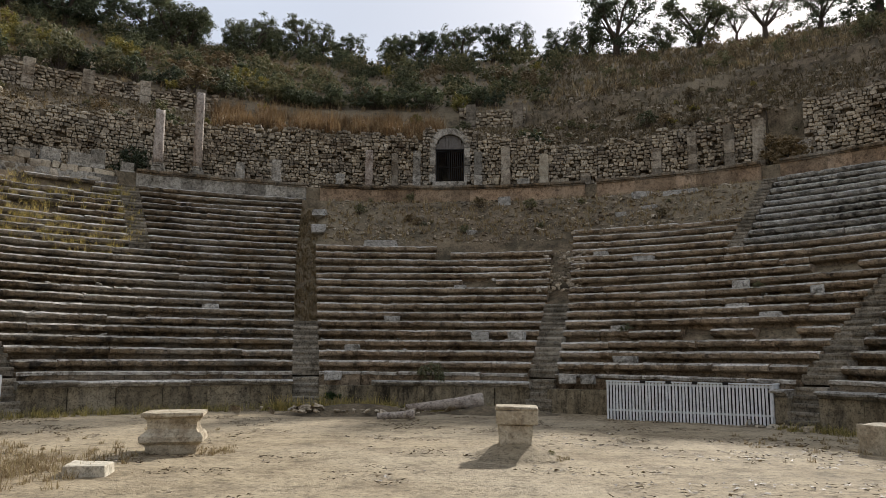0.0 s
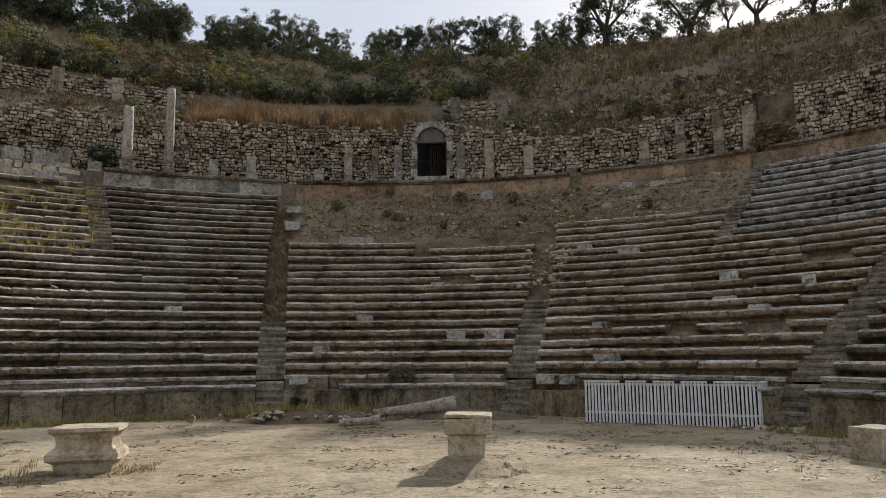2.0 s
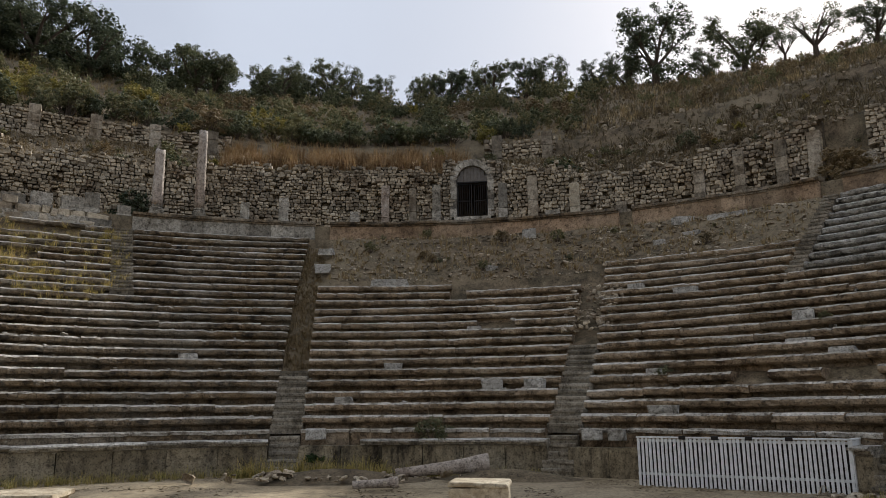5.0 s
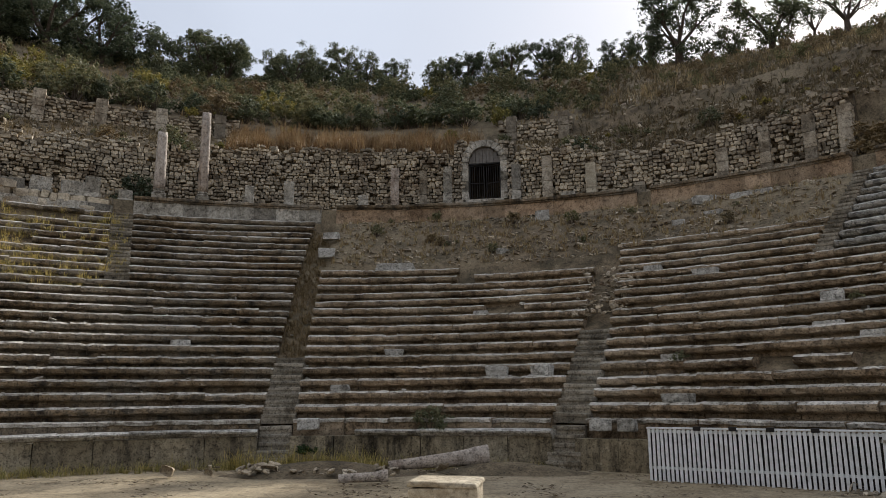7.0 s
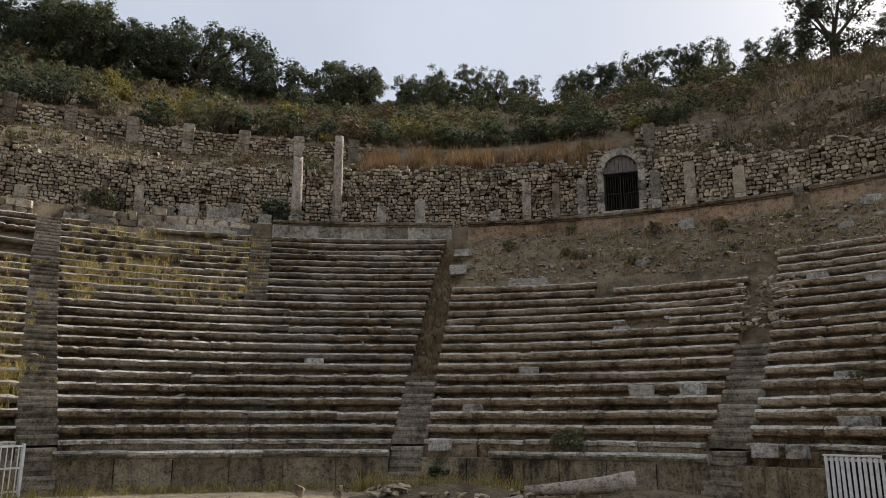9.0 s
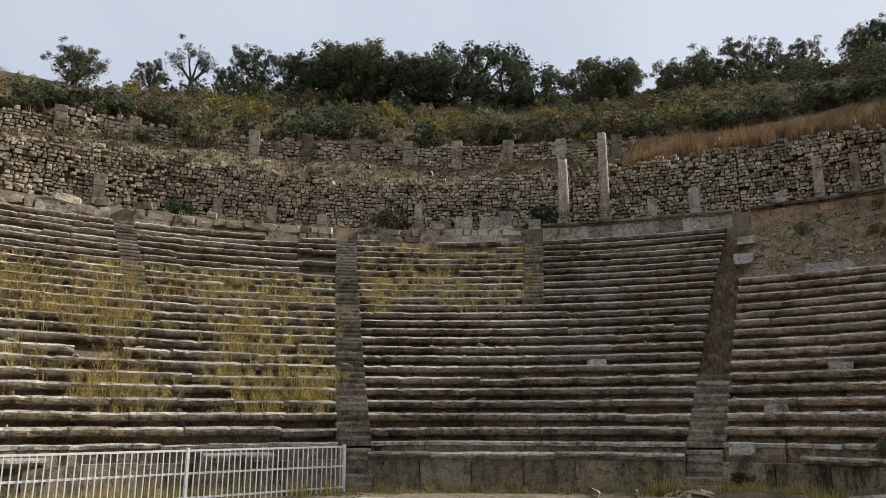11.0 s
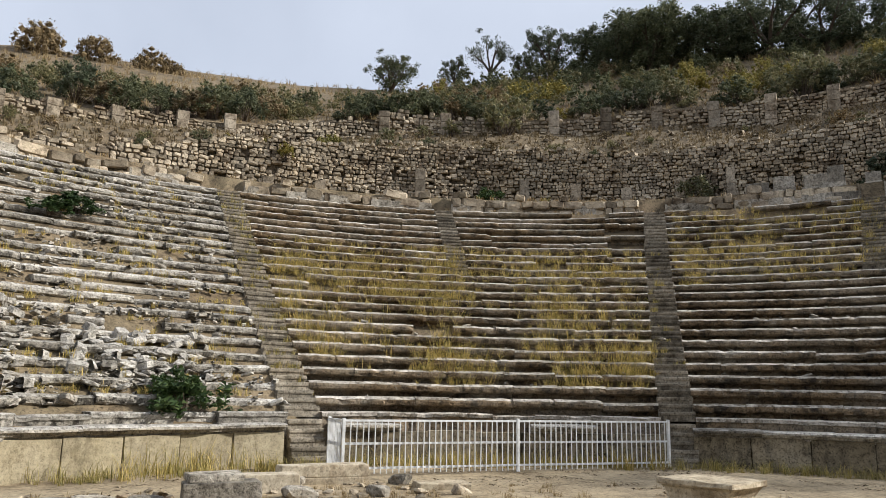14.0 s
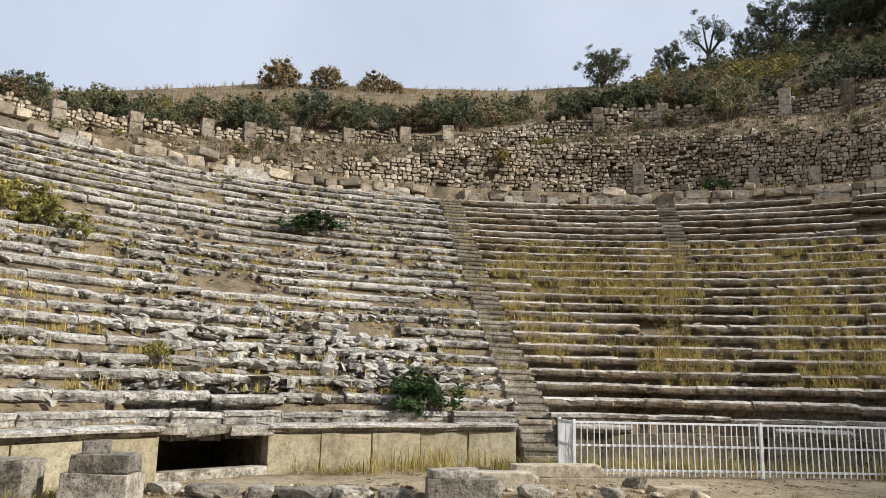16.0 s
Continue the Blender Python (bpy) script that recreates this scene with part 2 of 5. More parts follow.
M_WEED = leafy("yellowing_weeds", [(0, (0.14, 0.14, 0.038)), (0.35, (0.33, 0.275, 0.08)), (0.8, (0.48, 0.37, 0.125)), (1, (0.58, 0.47, 0.22))])
M_BROWN = leafy("brown_leaves", [(0, (0.120, 0.090, 0.048)), (0.5, (0.192, 0.144, 0.078)), (1, (0.276, 0.210, 0.114))])
M_LITTER = leafy("dead_leaves", [(0, (0.06, 0.04, 0.022)), (0.6, (0.12, 0.085, 0.045)), (1, (0.22, 0.16, 0.09))], trans=0.05)


# ---- mesh helpers ----
def mesh_of(name, verts, faces, material=None, smooth=False):
    me = bpy.data.meshes.new(name)
    me.from_pydata([tuple(v) for v in verts], [], [tuple(f) for f in faces])
    if material:
        me.materials.append(material)
    if smooth:
        me.polygons.foreach_set("use_smooth", [True] * len(me.polygons))
    me.update()
    return me


def mesh_bm(name, bm, material=None, smooth=False):
    me = bpy.data.meshes.new(name)
    bmesh.ops.recalc_face_normals(bm, faces=bm.faces)
    bm.to_mesh(me)
    bm.free()
    if material:
        me.materials.append(material)
    if smooth:
        me.polygons.foreach_set("use_smooth", [True] * len(me.polygons))
    return me


def link_part(name, me, parent, m=None, label=""):
    """One mesh object under a thing or a part, at the world pose m."""
    ob = new(name, me)
    ob.parent = parent
    if m is not None:
        inv = parent.matrix_basis.inverted()
        up = parent.parent
        while up:
            inv = inv @ up.matrix_basis.inverted()
            up = up.parent
        ob.matrix_basis = inv @ m
    if label:
        ob["label"] = label
    return ob


def part(name, bm, material, parent, label="", m=None, smooth=False):
    return link_part(name, mesh_bm(name, bm, material, smooth), parent, m, label)


def thing(name, m, label, category, group="", kind=""):
    ob = new(name)
    ob.matrix_basis = m
    ob.empty_display_size = 0.2
    return tagged(ob, label, category, group, kind)


def box(bm, x0, x1, y0, y1, z0, z1, bevel=0.0, wob=0.0, rng=None):
    """An axis-aligned box, with worn edges."""
    res = bmesh.ops.create_cube(bm, size=1.0)
    vs = res["verts"]
    for v in vs:
        v.co = Vector((x0 + (v.co.x + 0.5) * (x1 - x0), y0 + (v.co.y + 0.5) * (y1 - y0), z0 + (v.co.z + 0.5) * (z1 - z0)))
        if wob:
            v.co += Vector([rng.uniform(-wob, wob) for _ in range(3)])
    if bevel:
        es = list({e for v in vs for e in v.link_edges})
        bmesh.ops.bevel(bm, geom=es, offset=bevel, segments=2, affect="EDGES", profile=0.6)
    return bm


def joined(name, base, mats, material, smooth=False):
    """Many copies of small shapes (verts, faces) in one mesh."""
    V, F, o = [], [], 0
    for (bv, bf), m in zip(base, mats):
        a = np.array(m)
        V.append(bv @ a[:3, :3].T + a[:3, 3])
        F.extend([tuple(i + o for i in f) for f in bf])
        o += len(bv)
    me = bpy.data.meshes.new(name)
    me.from_pydata(np.concatenate(V).tolist(), [], F)
    me.materials.append(material)
    if smooth:
        me.polygons.foreach_set("use_smooth", [True] * len(me.polygons))
    return me


def bm_arrays(bm):
    bmesh.ops.recalc_face_normals(bm, faces=bm.faces)
    bm.verts.index_update()
    r = (np.array([v.co[:] for v in bm.verts]), [tuple(v.index for v in f.verts) for f in bm.faces])
    bm.free()
    return r


rng = random.Random(11)


def pebble(seed, squash=0.6):
    """A broken stone, about one metre across."""
    q = random.Random(seed)
    bm = bmesh.new()
    bmesh.ops.create_icosphere(bm, subdivisions=1, radius=0.5)
    for v in bm.verts:
        v.co *= q.uniform(0.72, 1.12)
        v.co.z *= squash
        for ax in range(3):
            lim = 0.38 if ax < 2 else 0.38 * squash
            v.co[ax] = max(-lim, min(lim, v.co[ax]))
    return bm_arrays(bm)


def brickish(seed):
    """A rough building stone, one unit long (x), deep (y) and high (z), its face towards -y."""
    q = random.Random(seed)
    n = 8
    ang = [(i + 0.5 + q.uniform(-0.28, 0.28)) * 2 * math.pi / n for i in range(n)]
    out = []
    for a in ang:
        c, d = math.cos(a), math.sin(a)
        e = 0.3
        k = q.uniform(0.9, 1.06)
        out.append((0.5 * math.copysign(abs(c) ** e, c) * k, 0.5 * math.copysign(abs(d) ** e, d) * k))
    v = [(q.uniform(-0.1, 0.1), -0.52 + q.uniform(-0.06, 0.06), q.uniform(-0.1, 0.1))]
    for y, w in ((-0.46, 0.84), (0.05, 1.04)):
        v += [(x * w, y + q.uniform(-0.05, 0.05), z * w) for x, z in out]
    f = [(0, 1 + i, 1 + (i + 1) % n) for i in range(n)]
    f += [(1 + i, 1 + n + i, 1 + n + (i + 1) % n, 1 + (i + 1) % n) for i in range(n)]
    return np.array(v), f


PEBBLES = [pebble(s) for s in range(8)]
STONES = [brickish(s) for s in range(14)]


# ---- ground: one sheet, orchestra to horizon ----
def build_ground():
    radii = [0.4] + [1.0 * i for i in range(1, 12)] + [11.6, 12.1, 12.56, 12.63, 12.9, 13.3, 13.8, 14.15, 14.22]
    radii += [14.6 + 0.4 * i for i in range(27)] + [25.38, 25.45, 26.44, 26.56, 27.5, 28.6, 29.85, 29.95, 30.6, 31.75, 31.85, 32.6, 33.4, 34.2, 34.85, 35.5]
    radii += [36.5 + 1.25 * i for i in range(29)] + [76, 84, 95, 110, 130, 165, 210, 260, 320, 460, 700, 1200, 2600]
    n_az = 288
    V, F, mats = [Vector((CX, CY, 0))], [], []
    for r in radii:
        for j in range(n_az):
            az = -180 + 360 * j / n_az
            z = ground_z(r, az)
            if -130 < az < -118.5 and 12 < r < 14.2:
                z = -0.02
            if 2.0 < az < 6.4 and 29.9 < r < 31.8:
                z = Z_PAR - 0.15
            V.append(at(r, az, z))
    for j in range(n_az):
        F.append((0, 1 + (j + 1) % n_az, 1 + j))
        mats.append(0)
    for i in range(len(radii) - 1):
        for j in range(n_az):
            a, b = 1 + i * n_az + j, 1 + i * n_az + (j + 1) % n_az
            F.append((a, b, b + n_az, a + n_az))
            mats.append(0 if radii[i + 1] < 12.6 else 1)
    me = mesh_of("ground", V, F, M_SAND, True)
    me.materials.append(M_EARTH)
    me.polygons.foreach_set("material_index", mats)
    tagged(new("ground", me), "pale trodden sand rising to a dry overgrown hillside", "ground", kind="structure")


build_ground()


# ---- stone pieces of the seating ----
def seat_mesh(seed, material, bench=False):
    """A seat block one metre long: rounded nose over a hollowed face. x along, -y front, top at z = 0."""
    q = random.Random(seed)
    if bench:
        prof = [(0.6, 0.0), (0.05, 0.01), (0.0, -0.02), (0.015, -0.09), (0.05, -0.12), (0.05, -0.5), (0.6, -0.5)]
    else:
        prof = [(0.62, 0.0), (0.13, 0.005), (0.055, -0.014), (0.0, -0.052), (-0.014, -0.105), (0.0, -0.165), (0.05, -0.2), (0.19, -0.222), (0.235, -0.26), (0.235, -0.37), (0.62, -0.37)]
    xs = [-0.5] + [(i - 3.5) / 7 + q.uniform(-0.05, 0.05) for i in range(1, 7)] + [0.5]
    nx = len(xs) - 1
    V, F, n = [], [], len(prof)
    chips = {q.randrange(nx + 1) for _ in range(q.choice((0, 1, 1, 2, 3)))}
    for i, x in enumerate(xs):
        for j, (y, z) in enumerate(prof):
            w = 0.011 if j not in (0, n - 1) else 0.0
            dy, dz = q.uniform(-w, w), q.uniform(-w, w)
            if i in chips and 1 <= j <= 5:
                dy += q.uniform(0.02, 0.08)
                dz -= 0.015
            V.append((x * (0.992 + q.uniform(-0.008, 0.004)), y + dy, z + dz))
    for i in range(nx):
        for j in range(n):
            k = (j + 1) % n
            F.append((i * n + j, i * n + k, (i + 1) * n + k, (i + 1) * n + j))
    F.append(tuple(range(n)))
    F.append(tuple(nx * n + j for j in reversed(range(n))))
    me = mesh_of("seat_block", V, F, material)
    me.materials.append(M_WORN_LIT if material is not M_SEAT_PALE else M_PALE_LIT)
    for k, f in enumerate(me.polygons):        # the rubbed upper edge, painted paler for the light it catches
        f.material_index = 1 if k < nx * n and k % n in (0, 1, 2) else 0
    return me


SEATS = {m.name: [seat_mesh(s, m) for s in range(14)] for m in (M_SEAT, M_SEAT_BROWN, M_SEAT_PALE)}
BENCHES = {m.name: [seat_mesh(40 + s, m, True) for s in range(6)] for m in (M_SEAT, M_SEAT_BROWN, M_SEAT_PALE)}


def lay_row(parent, k, az0, az1, material, gone=0.0, rough=0.0):
    """One curved row of seat blocks between two azimuths."""
    r, z = row_r(k), row_z(k)
    q = rng
    length = radians(az1 - az0) * r
    n = max(1, round(length / q.uniform(1.15, 1.5)))
    cuts = [0.0] + sorted((i + q.uniform(-0.22, 0.22)) / n for i in range(1, n)) + [1.0]
    bench = k == 0
    sink = 0.0
    for a, b in zip(cuts, cuts[1:]):
        if q.random() < gone:
            continue
        az = az0 + (az1 - az0) * (a + b) / 2
        L = 2 * r * math.sin(radians(az1 - az0) * (b - a) / 2) * 1.012
        sink = 0.6 * sink + q.uniform(-0.006, 0.006) - (q.uniform(0, 0.07) if q.random() < rough else 0)
        m = polar(r + q.uniform(-0.012, 0.012) + (q.uniform(-0.12, 0.1) if q.random() < rough else 0), az, z + sink,
                  q.uniform(-1, 1) * (1 + 4 * rough), q.uniform(-0.5, 0.5) * (1 + 6 * rough), q.uniform(-0.5, 0.5) * (1 + 8 * rough))
        me = (BENCHES if bench else SEATS)[material.name][q.randrange(6 if bench else 14)]
        link_part("seat_block", me, parent, m @ Matrix.Diagonal((L, 1, 1, 1)))


def edges(sl, sr, r, gap=0.41):
    g = math.degrees(gap / r)
    lo = sl if isinstance(sl, (int, float)) else stair_az(sl, r) + g
    hi = sr if isinstance(sr, (int, float)) else stair_az(sr, r) - g
    return lo, hi


def tier(sl, sr, k0, k1, material, label, gone=0.0, rough=0.0):
    mid = (edges(sl, sr, row_r(k0))[0] + edges(sl, sr, row_r(k0))[1]) / 2
    t = thing("seating_wedge", polar(row_r(k0), mid, row_z(k0) - 0.4), label, "stone seating", "wedges of theatre seats")
    for k in range(k0, k1 + 1):
        lay_row(t, k, *edges(sl, sr, row_r(k)), material, gone, rough)
    return t


AB, BC, DE = -29.7, -68.5, 38.4
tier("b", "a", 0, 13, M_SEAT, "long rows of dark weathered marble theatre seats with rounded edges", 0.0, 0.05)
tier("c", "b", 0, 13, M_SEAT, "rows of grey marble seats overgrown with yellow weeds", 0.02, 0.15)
tier("a", "d", 0, 13, M_SEAT_BROWN, "rows of brown stained marble seats below an earth slope", 0.01, 0.08)
tier("a", 4.2, 14, 15, M_SEAT_BROWN, "two remaining upper rows of brown marble seats", 0.0, 0.05)
tier(6.0, "d", 14, 14, M_SEAT_BROWN, "single remaining upper row of brown marble seats", 0.0, 0.1)
tier("d", "e", 0, 13, M_SEAT_BROWN, "rows of brown and grey marble seats with loose stones", 0.02, 0.1)
tier("d", DE - 0.7, 14, 17, M_SEAT_BROWN, "short upper rows of marble seats ending in rubble", 0.03, 0.1)
# restored rows; the pale marble also carries the light falling on them
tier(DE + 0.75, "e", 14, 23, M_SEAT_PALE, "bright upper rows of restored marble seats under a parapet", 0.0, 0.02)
tier("e", 80, 0, 23, M_SEAT, "rows of marble seats at the end of the theatre", 0.0, 0.05)
tier("b", AB - 1.0, 14, 23, M_SEAT, "weedy upper rows of broken grey marble seats", 0.08, 0.3)
tier(AB + 1.0, "a", 14, 23, M_SEAT, "dark upper rows of chipped marble seats", 0.0, 0.14)
tier("c", BC - 0.9, 14, 23, M_SEAT, "crowded upper rows of grey marble seats below a masonry wall", 0.01, 0.15)
tier(BC + 0.9, "b", 14, 23, M_SEAT, "upper rows of grey marble seats with weeds between", 0.08, 0.3)
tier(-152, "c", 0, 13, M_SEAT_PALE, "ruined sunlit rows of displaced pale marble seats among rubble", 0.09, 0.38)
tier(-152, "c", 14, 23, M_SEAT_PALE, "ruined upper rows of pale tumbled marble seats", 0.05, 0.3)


# ---- stairways ----
def step_mesh(seed):
    q = random.Random(seed)
    bm = bmesh.new()
    box(bm, -0.5, 0.5, 0.0, 0.5, -0.09, 0.0, 0.022, 0.014, q)
    box(bm, -0.5, 0.5, 0.025, 0.5, -0.24, -0.07, 0.01, 0.012, q)
    return mesh_bm("step", bm, M_STEP)


STEPS = [step_mesh(s) for s in range(6)]


def stairway(s, j0, j1, label, width=0.86, az_of=None, low=True):
    az_of = az_of or (lambda r: stair_az(s, r))
    r0 = row_r(1) - 0.28 if low else row_r(j0 // 2)
    t = thing("stairway", polar(r0, az_of(r0), 0), label, "stairs", "stairways between the seats")
    if low:
        for i in range(5):
            link_part("step", STEPS[i % 6], t, polar(11.98 + 0.13 * i, az_of(12.1), 0.19 * (i + 1)) @ Matrix.Diagonal((width * 0.92, 1.1, 1, 1)))
    for j in range(j0, j1 + 1):
        k = j / 2
        r, z = row_r(k), row_z(k)
        m = polar(r + rng.uniform(-0.02, 0.02), az_of(r), z - 0.06, 0, rng.uniform(-1.5, 1.5), rng.uniform(-2, 2))
        link_part("step", STEPS[rng.randrange(6)], t, m @ Matrix.Diagonal((width, 1, 1, 1)))


stairway("a", 1, 10, "narrow worn stone stairway overgrown towards the top")
stairway("b", 1, 46, "narrow worn stone stairway climbing the whole seating")
stairway("c", 1, 46, "worn stone stairway with dry grass along its edges")
stairway("d", 1, 14, "stone stairway collapsing into rubble near its top")
stairway("e", 1, 46, "stone stairway between marble seats beside a white barrier")
stairway("", 28, 46, "short overgrown upper stairway", 0.8, lambda r: AB, False)
stairway("", 28, 46, "short upper stairway of grey steps", 0.75, lambda r: BC, False)
stairway("", 27, 46, "short pale upper stairway beside restored seats", 0.5, lambda r: DE, False)


# ---- orchestra wall ----
def slab_mesh(seed, material, y1=0.34, z0=0.0, z1=1.0):
    q = random.Random(seed)
    bm = bmesh.new()
    box(bm, -0.5, 0.5, 0.0, y1, z0, z1, 0.012, 0.006, q)
    return mesh_bm("slab", bm, material)


def cornice_mesh(seed):
    q = random.Random(seed)
    prof = [(0.5, 0.0), (-0.08, 0.0), (-0.15, -0.035), (-0.15, -0.08), (-0.06, -0.085), (-0.045, -0.14), (0.03, -0.155), (0.03, -0.2), (0.5, -0.2)]
    xs = (-0.5, -0.18, 0.22, 0.5)
    V, F, n = [], [], len(prof)
    ci = q.choice((0, 3, 9))
    for i, x in enumerate(xs):
        for j, (y, z) in enumerate(prof):
            d = 0.06 if (i == ci and 1 <= j <= 3) else 0.0
            V.append((x * 0.995, y + d + q.uniform(-0.008, 0.008), z + q.uniform(-0.008, 0.008)))
    for i in range(3):
        for j in range(n):
            k = (j + 1) % n
            F.append((i * n + j, i * n + k, (i + 1) * n + k, (i + 1) * n + j))
    F += [tuple(range(n)), tuple(3 * n + j for j in reversed(range(n)))]
    me = mesh_of("cornice_block", V, F, M_CORNICE)
    me.materials.append(M_PALE_LIT)
    # top and chamfer painted paler, standing in for a lit edge line
    for k, f in enumerate(me.polygons):
        f.material_index = 1 if k < 3 * n and k % n in (0, 1) else 0
    return me


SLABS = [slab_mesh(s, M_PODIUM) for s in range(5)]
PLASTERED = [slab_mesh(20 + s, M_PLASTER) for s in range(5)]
CORNICES = [cornice_mesh(s) for s in range(7)]


def ring_pieces(parent, name, meshes, r, z, az0, az1, size, gone=0.0, jit=0.006, sz=1.0, tilt=0.3, fill=1.01):
    n = max(1, round(radians(az1 - az0) * r / size))
    for i in range(n):
        if rng.random() < gone:
            continue
        w = (az1 - az0) / n
        L = 2 * r * math.sin(radians(w) / 2) * fill
        m = polar(r + rng.uniform(-jit, jit), az0 + (i + 0.5) * w, z + rng.uniform(-jit, jit), 0, rng.uniform(-tilt, tilt), rng.uniform(-tilt, tilt))
        link_part(name, meshes[rng.randrange(len(meshes))], parent, m @ Matrix.Diagonal((L, 1, sz, 1)))


def podium(num, az0, az1, label, cornice_gone=0.0, slab_gone=0.0, spans=None, slabs=None):
    t = thing(f"wall_podium_{num}", polar(R_POD, (az0 + az1) / 2, 0), label, "orchestra wall", kind="structure")
    for a, b in spans or [(az0, az1)]:
        ring_pieces(t, "slab", slabs or SLABS, R_POD, -0.04, a, b, 1.15, slab_gone, 0.018, 0.745, 0.3, 0.988)
        ring_pieces(t, "cornice_block", CORNICES, R_POD, Z_POD, a, b, 1.5, cornice_gone, 0.012, 1.0, 0.5)
    bm = bmesh.new()
    for a, b in spans or [(az0, az1)]:
        n = max(2, int((b - a) / 2))
        for i in range(n):
            u0, u1 = a + (b - a) * i / n, a + (b - a) * (i + 1) / n
            ps = [at(r, u, z) for r, u, z in ((R_POD + 0.3, u0, -0.1), (R_POD + 0.3, u1, -0.1), (R_POD + 0.55, u1, -0.1), (R_POD + 0.55, u0, -0.1),
                                              (R_POD + 0.3, u0, 0.68), (R_POD + 0.3, u1, 0.68), (R_POD + 0.55, u1, 0.68), (R_POD + 0.55, u0, 0.68))]
            vs = [bm.verts.new(p) for p in ps]
            for f in ((0, 1, 5, 4), (1, 2, 6, 5), (2, 3, 7, 6), (3, 0, 4, 7), (4, 5, 6, 7), (0, 3, 2, 1)):
                bm.faces.new([vs[k] for k in f])
    part("core", bm, M_MORTAR, t, "", Matrix())
    return t


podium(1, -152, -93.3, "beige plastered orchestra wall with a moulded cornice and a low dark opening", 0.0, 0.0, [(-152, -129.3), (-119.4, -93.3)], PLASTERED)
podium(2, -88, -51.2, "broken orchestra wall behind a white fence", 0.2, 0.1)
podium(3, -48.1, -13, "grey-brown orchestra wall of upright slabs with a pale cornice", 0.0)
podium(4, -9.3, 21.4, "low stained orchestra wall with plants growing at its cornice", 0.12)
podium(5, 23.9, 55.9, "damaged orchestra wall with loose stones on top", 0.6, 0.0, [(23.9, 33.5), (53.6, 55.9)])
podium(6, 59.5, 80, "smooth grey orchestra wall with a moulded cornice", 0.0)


def opening():
    """The low passage in the orchestra wall: sill, cheeks, roof and broken lintel."""
    t = thing("podium_opening", polar(R_POD, -124.4, 0), "low dark opening with a cracked lintel and pale sill", "opening", kind="structure")
    bm = bmesh.new()
    box(bm, -1.1, 1.1, 0.0, 0.3, -0.05, 0.13, 0.015)
    part("sill", bm, M_CORNICE, t, "pale stone sill", polar(R_POD - 0.02, -124.4, 0))
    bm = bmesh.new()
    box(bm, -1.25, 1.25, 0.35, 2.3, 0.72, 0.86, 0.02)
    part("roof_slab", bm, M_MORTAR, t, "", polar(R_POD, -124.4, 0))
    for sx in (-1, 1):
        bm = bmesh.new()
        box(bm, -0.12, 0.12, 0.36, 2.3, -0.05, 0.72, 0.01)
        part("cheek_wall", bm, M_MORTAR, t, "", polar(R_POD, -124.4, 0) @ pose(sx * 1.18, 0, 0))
    q = random.Random(5)
    for i, (x0, x1) in enumerate(((-1.2, -0.62), (-0.6, 0.25), (0.27, 1.15))):
        bm = bmesh.new()
        box(bm, x0, x1, -0.08, 0.5, 0.70 + 0.02 * (i == 1), 0.9 - 0.02 * i, 0.035, 0.025, q)
        part("lintel_piece", bm, M_CORNICE, t, "", polar(R_POD, -124.4, 0, 0, (2.0, -1.5, 0.5)[i], 0))


opening()


# ---- parapet above the top row ----
PAR_BODY = [slab_mesh(60 + s, M_PARAPET, 0.5) for s in range(4)]
PAR_PALE = [slab_mesh(70 + s, M_CORNICE, 0.5) for s in range(4)]


def coping_mesh(seed):
    q = random.Random(seed)
    bm = bmesh.new()
    box(bm, -0.5, 0.5, -0.14, 0.58, -0.13, 0.0, 0.03, 0.014, q)
    box(bm, -0.49, 0.49, -0.06, 0.5, -0.2, -0.12, 0.01, 0.01, q)
    return mesh_bm("coping", bm, M_SEAT)


COPINGS = [coping_mesh(s) for s in range(4)]
for i, (a, b, body, gone, label) in enumerate((
        (-148, -90.5, PAR_PALE, 0.9, "broken parapet of pale blocks above ruined seats"),
        (-87, -69.4, PAR_PALE, 0.7, "low broken parapet with scrolled bench ends"),
        (-67.4, -49.4, PAR_PALE, 1.0, "remains of a parapet among weeds"),
        (-47, -30.6, PAR_PALE, 0.5, "tumbled pale blocks of a parapet"),
        (-28.8, -11.3, PAR_PALE, 0.0, "parapet of pale blocks with a dark coping carrying columns"),
        (-9.8, 19.5, PAR_BODY, 0.0, "reddish parapet with moulded coping below a gate"),
        (20.8, 37.1, PAR_BODY, 0.0, "tall reddish parapet with moulded coping"),
        (38.9, 80, PAR_BODY, 0.0, "reddish parapet above restored seats"))):
    t = thing(f"wall_parapet_{i + 1}", polar(R_PAR, (a + b) / 2, 9.2), label, "parapet", kind="structure")
    ring_pieces(t, "slab", body, R_PAR, 9.1, a, b, 0.95, gone * 0.6, 0.02, 1.06 if gone == 0 else 0.75, 0.6 if gone == 0 else 3.0)
    ring_pieces(t, "coping", COPINGS, R_PAR, Z_PAR, a, b, 1.7, min(1, gone * 2.2), 0.015)


